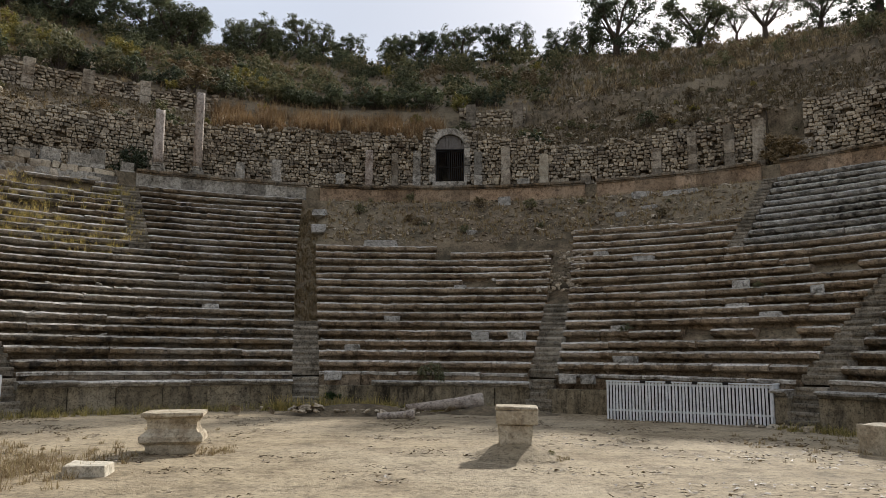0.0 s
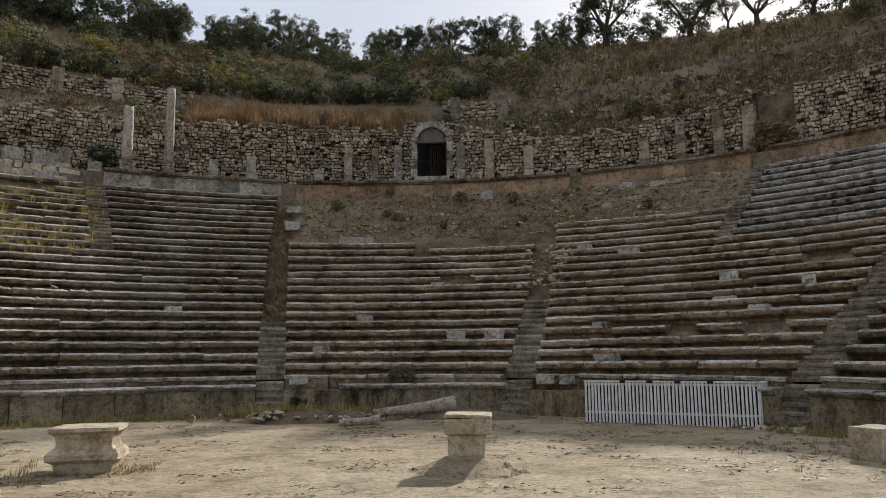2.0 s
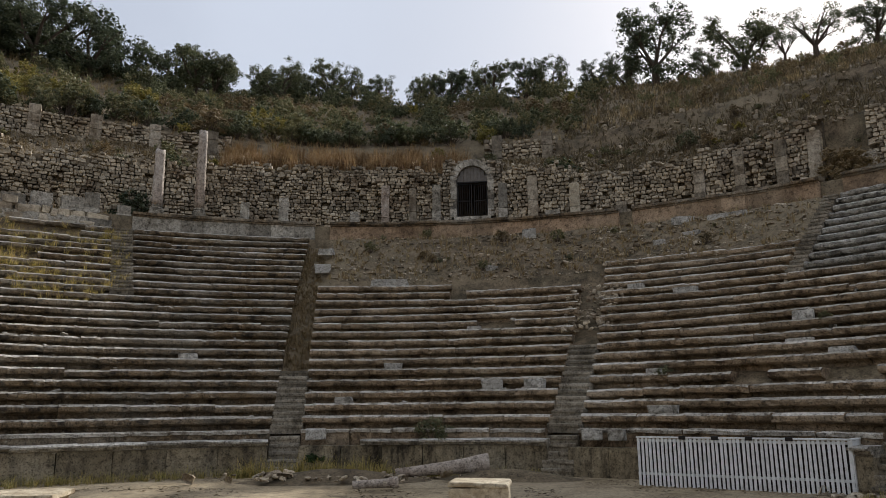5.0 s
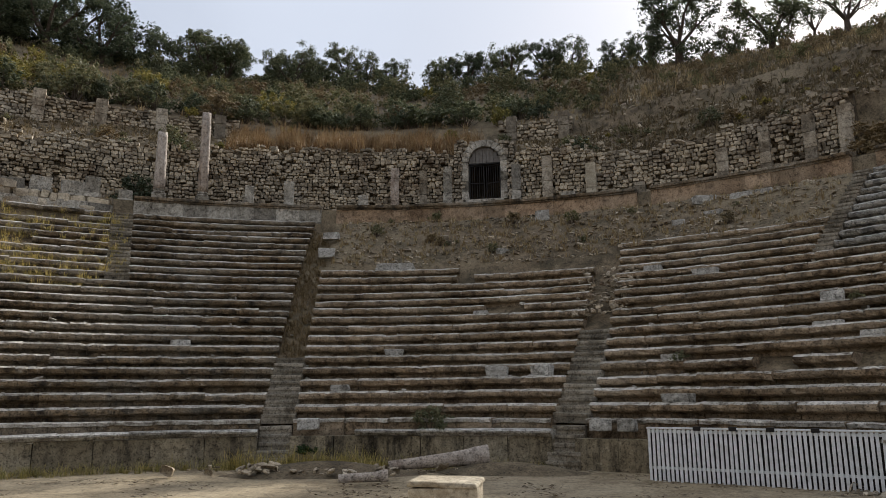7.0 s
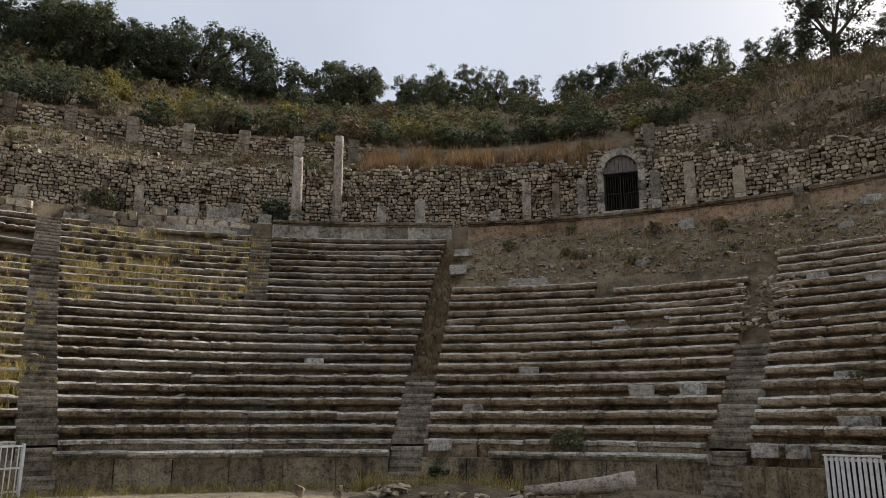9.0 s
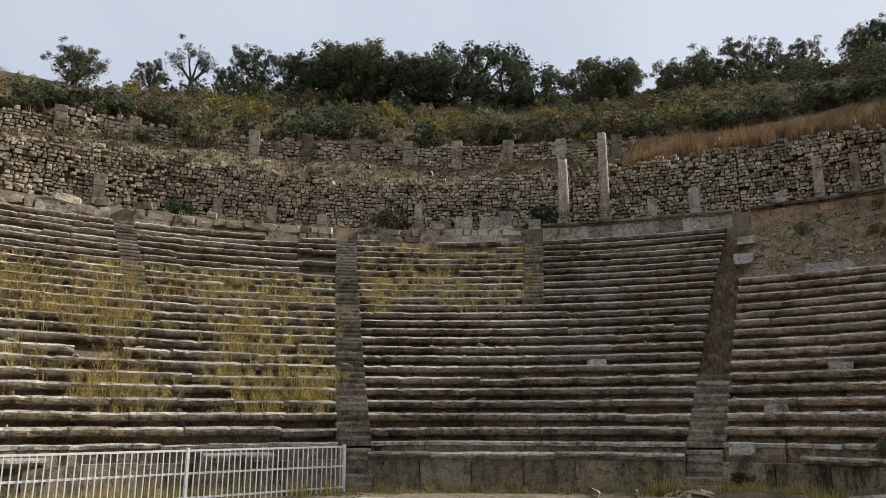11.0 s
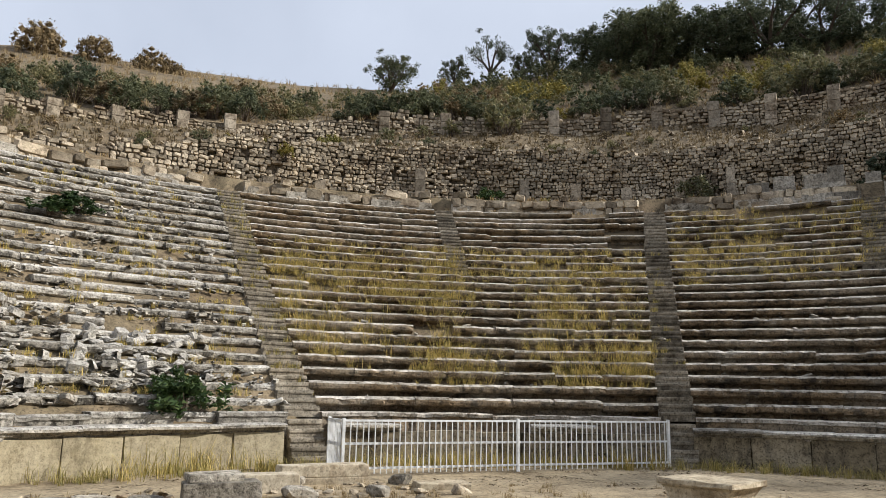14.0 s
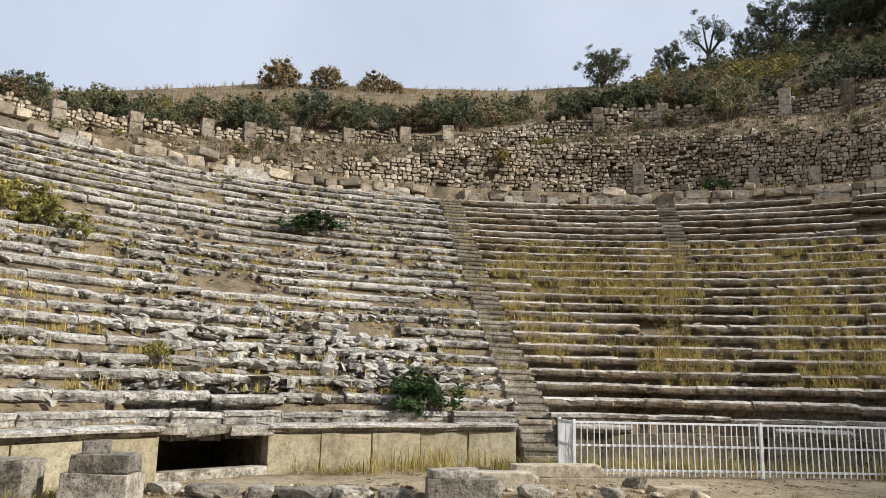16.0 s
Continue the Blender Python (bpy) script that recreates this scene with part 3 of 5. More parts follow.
# ---- masonry ----
def masonry(parent, r, az0, az1, base, top, course, size, single=False, ragged=0.12, hole=None, material=None):
    """Rough courses of stones, as parts or as one joined part."""
    shapes, mats = [], []
    q = rng
    z = base
    hi = max(top(az0 + (az1 - az0) * i / 8) for i in range(9))
    while z < hi:
        h = course * q.uniform(0.75, 1.25)
        az = az0
        while az < az1:
            w = math.degrees(size * q.choice((0.45, 0.6, 0.75, 0.9, 1.0, 1.2, 1.6)) * q.uniform(0.85, 1.15) / r)
            w = min(w, az1 - az)
            mid = az + w / 2
            az += w
            if z + h * 0.6 > top(mid) + q.uniform(-ragged, ragged) + 0.45 * n3(mid * 0.5, z * 0.5):
                continue
            if hole and hole(mid, z + h / 2):
                continue
            if w < math.degrees(0.08 / r):
                continue
            if q.random() < 0.05:
                continue
            dz = course * (0.5 * n3(mid * 0.9, z * 0.8, 6) + q.uniform(-0.14, 0.14))
            m = polar(r + q.uniform(-0.05, 0.03), mid, z + h / 2 + dz, q.uniform(-6, 6), q.uniform(-9, 9), q.uniform(-7, 7)) @ Matrix.Diagonal((radians(w) * r * q.uniform(0.94, 1.08), 0.34, h * q.uniform(0.8, 1.25), 1))
            shapes.append(STONES[q.randrange(14)])
            mats.append(m)
        z += h
    if single:
        meshes = [mesh_of("stone", v, f, M_RUBBLE) for v, f in STONES]
        for m in mats:
            link_part("stone", meshes[q.randrange(14)], parent, m)
    elif mats:
        ob = link_part("stonework", joined("stonework", shapes, mats, material or M_RUBBLE_I), parent, Matrix())
        ob["kind"] = "stuff"


def core_wall(parent, r, depth, az0, az1, base, top, material):
    bm = bmesh.new()
    n = max(1, round((az1 - az0) / 1.0))
    rings = []
    for i in range(n + 1):
        az = az0 + (az1 - az0) * i / n
        rings.append([bm.verts.new(at(rr, az, zz)) for rr, zz in ((r, base), (r + depth, base), (r + depth, top(az)), (r, top(az)))])
    for a, b in zip(rings, rings[1:]):
        for k in range(4):
            bm.faces.new((a[k], a[(k + 1) % 4], b[(k + 1) % 4], b[k]))
    bm.faces.new(rings[0])
    bm.faces.new(list(reversed(rings[-1])))
    return part("core", bm, material, parent, "", Matrix())


def wall_top(az):
    return lerp(az, WALL_TOP) + 0.22 * n3(az * 0.35, 2) + 0.25 * n3(az * 1.3, 5)


def door_hole(az, z):
    x = radians(az - 4.2) * R_WALL
    if z < 11.2 or abs(x) > 1.05:
        return False
    return z < 13.2 or x * x + (z - 13.2) ** 2 < 1.05 ** 2


def rubble_walls():
    cuts = [(-150, -124), (-124, -106), (-106, -90), (-90, -74), (-74, -58), (-58, -42), (-42, -26), (-26, -11), (-11, 1.2), (1.2, 7.2), (7.2, 20), (20, 36.3), (39.6, 78)]
    for i, (a, b) in enumerate(cuts):
        gate = (a, b) == (1.2, 7.2)
        t = thing(f"wall_{i + 1}", polar(R_WALL, (a + b) / 2, Z_PAR - 0.2), "rough rubble masonry wall with ragged top and dry plants" if not gate else "rubble masonry wall around an arched gate", "masonry wall", kind="structure")
        top = (lambda az: wall_top(az)) if not gate else (lambda az: 14.25)
        if gate:
            core_wall(t, R_WALL + 0.13, 0.5, a, 2.2, Z_PAR - 0.3, top, M_MORTAR)
            core_wall(t, R_WALL + 0.13, 0.5, 6.2, b, Z_PAR - 0.3, top, M_MORTAR)
            core_wall(t, R_WALL + 0.13, 0.5, 2.2, 6.2, Z_PAR - 0.3, lambda az: 11.2, M_MORTAR)
        else:
            core_wall(t, R_WALL + 0.13, 0.5, a, b, Z_PAR - 0.3, lambda az: wall_top(az) - 0.15, M_MORTAR)
        masonry(t, R_WALL, a, b, Z_PAR - 0.2, top, 0.17 if a > -90 else 0.19, 0.25 if a > -90 else 0.31, gate, 0.12, door_hole if gate else None)


rubble_walls()


def ter_top(az):
    return lerp(az, TER_TOP) - 0.25


for i, (a, b) in enumerate(((-150, -122), (-122, -104), (-104, -88), (-88, -72), (-72, -55), (-55, -38), (-38, -20.2), (4.5, 11.5))):
    t = thing(f"wall_terrace_{i + 1}", polar(R_TER, (a + b) / 2, ter_top(a) - 1.6), "upper terrace wall of squared rubble with low pillars", "terrace wall", kind="structure")
    core_wall(t, R_TER + 0.1, 0.35, a, b, ter_top((a + b) / 2) - 2.0, lambda az: ter_top(az) - 0.1, M_MORTAR)
    masonry(t, R_TER, a, b, ter_top((a + b) / 2) - 1.7, ter_top, 0.18, 0.31, False, 0.06)


def pillar_meshes():
    out = []
    for s in range(4):
        q = random.Random(90 + s)
        bm = bmesh.new()
        z = 0.0
        while z < 1.75:
            h = q.uniform(0.3, 0.55)
            box(bm, -0.3, 0.3, -0.28, 0.3, z, z + h, 0.03, 0.02, q)
            z += h
        out.append(mesh_bm("wall_pillar", bm, M_RUBBLE))
    return out


PILLARS = pillar_meshes()
for i, az in enumerate((-117.9, -112.5, -107, -103.5, -99.8, -95, -90, -86, -72.2, -66.5, -56.2, -51.4, -46.8, -41.8, -37.1, -32.2, -27.1, -22.0, 5.8, 10.7)):
    ob = new("wall_pillar", PILLARS[i % 4])
    ob.matrix_basis = polar(R_TER - 0.02, az, ter_top(az) - 1.55, 0, rng.uniform(-2, 2), rng.uniform(-3, 3))
    tagged(ob, "short square pillar of stacked stones in the terrace wall", "pillar", "pillars of the terrace wall")


# squared stones holding the earth where the parapet is gone
for i, (a, b) in enumerate(((-148, -119), (-119, -90.5), (-87, -69.4), (-67.4, -49.4), (-47, -30.6))):
    t = thing(f"wall_ledge_{i + 1}", polar(R_PAR + 0.1, (a + b) / 2, 9.1), "low ledge of squared pale stones above the seats", "stone ledge", kind="structure")
    masonry(t, R_PAR + 0.18, a, b, 9.05, lambda az: 10.15 + 0.2 * n3(az * 0.4, 8), 0.34, 0.75, False, 0.15, None, M_RUBBLE_I)


# ---- things of the orchestra ----
def altar(m):
    """A moulded marble base: flaring foot, drawn-in body, wide top slab."""
    t = thing("moulded_pedestal", m, "weathered marble pedestal with flaring mouldings on the sand", "pedestal")
    def ring(levels, q):
        bm = bmesh.new()
        prev = None
        for w, d, z in levels:
            vs = []
            for i in range(16):
                a = i / 4
                s, f = int(a) % 4, a - int(a)
                c = ((-1, -1), (1, -1), (1, 1), (-1, 1))
                x = c[s][0] + (c[(s + 1) % 4][0] - c[s][0]) * f
                y = c[s][1] + (c[(s + 1) % 4][1] - c[s][1]) * f
                vs.append(bm.verts.new((x * w / 2 + q.uniform(-0.012, 0.012), y * d / 2 + q.uniform(-0.012, 0.012), z + q.uniform(-0.008, 0.008))))
            if prev:
                for i in range(16):
                    bm.faces.new((prev[i], prev[(i + 1) % 16], vs[(i + 1) % 16], vs[i]))
            else:
                bm.faces.new(list(reversed(vs)))
            prev = vs
        bm.faces.new(prev)
        return bm
    q = random.Random(3)
    part("foot", ring([(0.74, 0.6, -0.05), (0.82, 0.68, 0.1), (1.0, 0.84, 0.16), (0.98, 0.82, 0.24), (0.88, 0.74, 0.3)], q), M_BLOCK, t, "chipped flaring foot", m)
    part("body", ring([(0.84, 0.70, 0.302), (0.78, 0.64, 0.36), (0.76, 0.62, 0.44), (0.82, 0.68, 0.52), (0.88, 0.74, 0.545)], q), M_BLOCK, t, "", m)
    part("top_slab", ring([(0.92, 0.76, 0.547), (0.96, 0.8, 0.57), (0.96, 0.8, 0.61), (0.94, 0.78, 0.62)], q), M_BLOCK, t, "pale worn top", m)


altar(pose(-4.47, 12.75, 0.04, 0, 0, 12))


def block_pile(name, m, label, category, blocks, material=None, seed=0):
    """Cut blocks stacked on one another: (part name, width, depth, z0, z1, x, y, turn)."""
    t = thing(name, m, label, category)
    q = random.Random(seed)
    for nm, w, d, z0, z1, x, y, turn in blocks:
        bm = bmesh.new()
        box(bm, -w / 2, w / 2, -d / 2, d / 2, z0, z1, 0.02, 0.014, q)
        bmesh.ops.subdivide_edges(bm, edges=[e for e in bm.edges if e.calc_length() > 0.25], cuts=2, use_grid_fill=True)
        for v in bm.verts:
            v.co += Vector((v.co.x, v.co.y, v.co.z - (z0 + z1) / 2)).normalized() * (0.016 * n3(v.co.x * 9 + seed, v.co.y * 9, v.co.z * 9) + 0.018 * n3(v.co.x * 3.5 + seed, v.co.y * 3.5, v.co.z * 3.5))
        part(nm, bm, material or M_BLOCK, t, "", m @ pose(x, y, 0, 0, 0, turn))
    return t


def mound(m, w, d, h, label="low mound of trodden earth under a stone block", material=None):
    V, F = [(0, 0, h)], []
    for i in range(1, 7):
        for j in range(28):
            a = j * 2 * math.pi / 28
            s = i / 6 * (1 + 0.15 * n3(math.cos(a) * 2, math.sin(a) * 2, 4))
            V.append((math.cos(a) * s * w / 2, math.sin(a) * s * d / 2, (h + 0.03) * (math.cos(math.pi * i / 6) + 1) / 2 - 0.03 + 0.02 * n3(i, j)))
    for j in range(28):
        F.append((0, 1 + j, 1 + (j + 1) % 28))
        for i in range(5):
            a, b = 1 + i * 28 + j, 1 + i * 28 + (j + 1) % 28
            F.append((a, a + 28, b + 28, b))
    ob = new("earth_mound", mesh_of("earth_mound", V, F, material or M_SAND, True))
    ob.matrix_basis = m
    tagged(ob, label, "earth mound")


mound(pose(1.2, 12.45, 0), 2.1, 2.1, 0.26)
mound(pose(-2.4, 21.2, 0, 0, 0, 8), 5.6, 2.2, 0.3, "low bank of earth and stones by the orchestra wall", M_EARTH)
mound(pose(1.6, 21.7, 0, 0, 0, -6), 4.6, 1.8, 0.24, "low bank of earth and stones beside a fallen column", M_EARTH)
block_pile("block_pedestal", pose(1.21, 12.47, 0.0, 0, 0, -4), "two pale cut limestone blocks stacked on earth", "pedestal",
           [("lower_block", 0.53, 0.44, 0.18, 0.52, -0.03, 0, 2), ("upper_block", 0.66, 0.52, 0.522, 0.76, 0, 0, -2), ("cap", 0.68, 0.54, 0.762, 0.81, 0, 0, -2)], None, 2)
block_pile("stone_slab", pose(-4.75, 10.35, 0, 0, 2, 8), "low pale stone slab lying in the sand", "stone block", [("slab", 0.55, 0.5, -0.05, 0.14, 0, 0, 0)], None, 3)
block_pile("upright_block", pose(7.62, 13.2, 0, 0, 0, 18), "pale squared stone block standing among weeds", "stone block", [("block", 0.55, 0.6, -0.05, 0.5, 0, 0, 0)], None, 4)
block_pile("stacked_base", pose(-8.85, 3.25, 0, 0, 0, 78), "stacked weathered marble base with a loose stone on top", "pedestal",
           [("lower_block", 0.9, 0.62, -0.05, 0.42, 0, 0, 0), ("upper_block", 0.76, 0.52, 0.422, 0.66, 0.03, 0, 2), ("loose_stone", 0.34, 0.28, 0.662, 0.82, -0.12, 0, 25)], M_CORNICE, 5)
block_pile("broken_block", pose(-8.9, 2.1, 0, 0, 0, 74), "broken grey marble block beside a stacked base", "stone block", [("block", 0.66, 0.5, -0.05, 0.58, 0, 0, 0)], M_CORNICE, 6)
block_pile("marble_block", pose(-8.7, 8.1, 0, 0, 0, 84), "rough pale marble blocks piled on the stage foundation", "stone block",
           [("lower_block", 1.0, 0.6, -0.05, 0.36, 0, 0, 0), ("upper_block", 0.72, 0.5, 0.362, 0.46, -0.1, 0.1, 4)], M_CORNICE, 7)
block_pile("foundation_block", pose(-10.95, 10.45, 0, 0, 0, 84), "long pale dressed block lying on rubble", "stone block",
           [("lower_block", 1.2, 0.5, -0.05, 0.12, 0, 0, 0), ("upper_block", 1.55, 0.5, 0.122, 0.32, -0.1, 0, 1)], None, 8)
block_pile("foundation_block", pose(-10.2, 9.2, 0, 0, 0, 84), "pale dressed block half sunk in dry grass", "stone block", [("block", 0.9, 0.45, -0.05, 0.28, 0, 0, 0)], None, 9)
block_pile("flat_slab", pose(-9.6, 12.0, 0, 0, 0, 80), "flat pale slab lying on the sand", "stone block", [("slab", 0.9, 0.5, -0.04, 0.1, 0, 0, 0)], None, 10)


def boulder(seed):
    q = random.Random(seed)
    bm = bmesh.new()
    bmesh.ops.create_icosphere(bm, subdivisions=3, radius=0.5)
    off = Vector((q.uniform(0, 50), q.uniform(0, 50), 0))
    for v in bm.verts:
        v.co *= 1 + 0.35 * noise.noise(v.co * 2.2 + off) + 0.12 * noise.noise(v.co * 6 + off)
        v.co.z *= 0.55
        for ax, lim in ((0, 0.4), (1, 0.36), (2, 0.2)):
            v.co[ax] = max(-lim, min(lim, v.co[ax])) + 0.02 * noise.noise(v.co * 9 + off)
    return bm_arrays(bm)


def stone_mesh(seed, material):
    v, f = boulder(300 + seed)
    return mesh_of("loose_stone", v, f, material)


LOOSE = [stone_mesh(s, M_CORNICE) for s in range(6)]


def loose(r, az, z, w, d, h, label="pale broken stone lying loose", turn=None):
    ob = new("loose_stone", LOOSE[rng.randrange(6)])
    ob.matrix_basis = polar(r, az, z + h * 0.28, rng.uniform(-8, 8), rng.uniform(-8, 8), rng.uniform(0, 360) if turn is None else turn) @ Matrix.Diagonal((w * 1.3, d * 1.3, h * 2.2, 1))
    tagged(ob, label, "stone", "loose stones")


# line of foundation stones in front of the low wall
for x, y, w in ((-9.9, 3.9, 0.5), (-9.7, 4.6, 0.7), (-9.5, 5.3, 0.55), (-9.3, 5.9, 0.8), (-9.2, 6.6, 0.6), (-9.0, 7.2, 0.5), (-10.6, 9.7, 0.4), (-9.3, 9.4, 0.5), (-10.4, 11.6, 0.4), (-9.1, 10.6, 0.35)):
    dx, dy = x - CX, y - CY
    loose(math.hypot(dx, dy), math.degrees(math.atan2(dx, dy)), 0, w, w * 0.7, 0.22, "pale field stone of a ruined foundation")


# squarish fallen blocks on the seats
def fallen(r, az, z, w, h, turn=0, d=0.3, tilt=0):
    ob = new("fallen_block", block_mesh[rng.randrange(4)])
    ob.matrix_basis = polar(r, az, z, tilt, 0, turn) @ Matrix.Diagonal((w, d, h, 1))
    tagged(ob, "pale marble fragment lying on the seats", "stone block", "fallen fragments")


block_mesh = []
for s in range(4):
    q = random.Random(500 + s)
    bm = bmesh.new()
    box(bm, -0.5, 0.5, -0.5, 0.5, 0.0, 1.0, 0.08, 0.07, q)
    block_mesh.append(mesh_bm("fallen_block", bm, M_PALE_LIT))
for k, az, w, h, turn in ((3, 12.35, 0.62, 0.3, 5), (3, 17.3, 0.6, 0.3, -6), (1, 33.0, 0.75, 0.22, 12), (5, 0.0, 0.5, 0.2, 20), (2, -4.9, 0.5, 0.2, -15), (0, -7.3, 0.5, 0.28, 3), (6, -23.0, 0.5, 0.18, 30),
                          (15, -2.56, 1.5, 0.3, 0), (17, -9.9, 0.6, 0.4, 10), (20, -9.8, 0.7, 0.3, -8), (8, 41.7, 0.5, 0.26, 15), (7, 50.2, 0.35, 0.24, 30), (6, 42.6, 0.6, 0.12, 0), (0, 29.5, 0.4, 0.25, 0),
                          (0, 26.5, 0.5, 0.25, 20), (13, 23.9, 0.6, 0.2, 4), (12, 29.1, 0.8, 0.2, -3), (4, 30.0, 0.5, 0.15, 0), (5, 47.0, 0.6, 0.15, 10), (9, 8.0, 0.5, 0.14, 8), (17, 8.0, 0.5, 0.25, 40),
                          (19, 24.5, 0.5, 0.25, 10), (20, 27.2, 0.7, 0.2, -10), (22, 30.0, 1.6, 0.28, 0), (22, 26.0, 0.9, 0.35, 30), (22, 11.0, 0.6, 0.5, 10)):
    if k == 0:
        fallen(R_POD + 0.2, az, Z_POD - 0.02, w, h, turn)
    else:
        fallen(row_r(k) + 0.3, az, row_z(k) - 0.02 - (0.06 if bare(row_r(k), az) else 0), w, h, turn)


# fallen column shaft
def fallen_column(a, b, r0, r1, label):
    ob_m = Matrix.Translation(a) @ (b - a).to_track_quat("X", "Z").to_matrix().to_4x4()
    L = (b - a).length
    bm = bmesh.new()
    prev = None
    for i in range(9):
        x = L * i / 8
        rr = r0 + (r1 - r0) * (i / 8) ** 1.4 + (0.03 if i >= 7 else 0)
        ring = [bm.verts.new((x + 0.03 * n3(j * 0.7, i), math.cos(j * math.pi / 10) * rr * (1 + 0.05 * n3(i, j * 0.5)), math.sin(j * math.pi / 10) * rr * (1 + 0.05 * n3(i, j * 0.5, 3)))) for j in range(20)]
        if prev:
            for j in range(20):
                bm.faces.new((prev[j], prev[(j + 1) % 20], ring[(j + 1) % 20], ring[j]))
        else:
            bm.faces.new(ring)
        prev = ring
    bm.faces.new(prev)
    ob = new("fallen_column", mesh_bm("fallen_column", bm, M_COLUMN, False))
    ob.matrix_basis = ob_m
    tagged(ob, label, "column")


fallen_column(Vector((-1.05, 21.75, 0.14)), Vector((1.15, 22.1, 0.34)), 0.11, 0.21, "fallen tapering marble column shaft on stony ground")
fallen_column(Vector((-1.7, 19.8, 0.06)), Vector((-0.75, 20.0, 0.1)), 0.09, 0.1, "short broken shaft piece lying on the earth bank")
block_pile("tilted_block", pose(3.0, 22.9, 0.02, 0, 9, -15), "tilted broken slab against the orchestra wall", "stone block", [("slab", 0.6, 0.35, -0.05, 0.3, 0, 0, 0)], M_CORNICE, 12)


# ---- standing columns on the parapet ----
def column(az, z0, z1, rad, label):
    m = polar(27.1, az, z0)
    t = thing("column", m, label, "column", "columns on the parapet")
    q = random.Random(int(az * -10))
    bm = bmesh.new()
    box(bm, -0.3, 0.3, -0.3, 0.3, -0.05, 0.36, 0.02, 0.012, q)
    part("plinth", bm, M_CORNICE, t, "grey marble plinth", m)
    bm = bmesh.new()
    prev = None
    for w, z in ((0.27, 0.362), (0.29, 0.4), (0.26, 0.45), (0.24, 0.48), (0.26, 0.53), (0.23, 0.58)):
        ring = [bm.verts.new((w * math.cos(j * math.pi / 12), w * math.sin(j * math.pi / 12), z)) for j in range(24)]
        if prev:
            for j in range(24):
                bm.faces.new((prev[j], prev[(j + 1) % 24], ring[(j + 1) % 24], ring[j]))
        else:
            bm.faces.new(ring)
        prev = ring
    bm.faces.new(prev)
    part("base", bm, M_CORNICE, t, "moulded base", m)
    bm = bmesh.new()
    prev = None
    H = z1 - z0
    for i in range(11):
        f = i / 10
        z = 0.582 + (H - 0.582) * f
        w = rad * (1.06 - 0.16 * f)
        ring = [bm.verts.new((w * math.cos(j * math.pi / 10) + 0.01 * n3(j, i), w * math.sin(j * math.pi / 10) + 0.01 * n3(i, j, 2), z + (0.12 * n3(j * 0.5, az) if i == 10 else 0))) for j in range(20)]
        if prev:
            for j in range(20):
                bm.faces.new((prev[j], prev[(j + 1) % 20], ring[(j + 1) % 20], ring[j]))
        else:
            bm.faces.new(ring)
        prev = ring
    bm.faces.new(prev)
    part("shaft", bm, M_COLUMN, t, "pinkish marble shaft", m, True)


column(-26.7, 10.3, 13.55, 0.24, "broken pinkish marble column with rounded stump on a plinth")
column(-22.78, 10.3, 14.7, 0.22, "tall slender marble column on a moulded base")
for az, h, w, name, label in ((-18.4, 0.95, 0.42, "pillar_stub", "stub of a stone pillar on the parapet"), (-14.6, 1.25, 0.45, "pillar_stub", "carved pillar stub with moulded foot on the parapet"),
                              (-32.4, 0.8, 0.6, "pedestal_block", "square marble pedestal on the broken parapet"), (-29.6, 0.35, 0.55, "parapet_block", "small pale cut block on the parapet"),
                              (-36.6, 0.55, 0.8, "parapet_block", "large pale block on the broken parapet"), (-38.8, 0.35, 0.9, "parapet_block", "tumbled pale blocks on the broken parapet"), (-34.0, 0.5, 0.9, "parapet_block", "long pale block on the broken parapet")):
    block_pile(name, polar(26.95, az, Z_PAR - 0.15, 0, 0, rng.uniform(-8, 8)), label, "stone block",
               [("foot", w * 1.15, 0.5, -0.03, h * 0.3, 0, 0, 0), ("block", w, 0.42, h * 0.3 + 0.002, h + 0.15, 0, 0, 2)], M_CORNICE, int(-az))


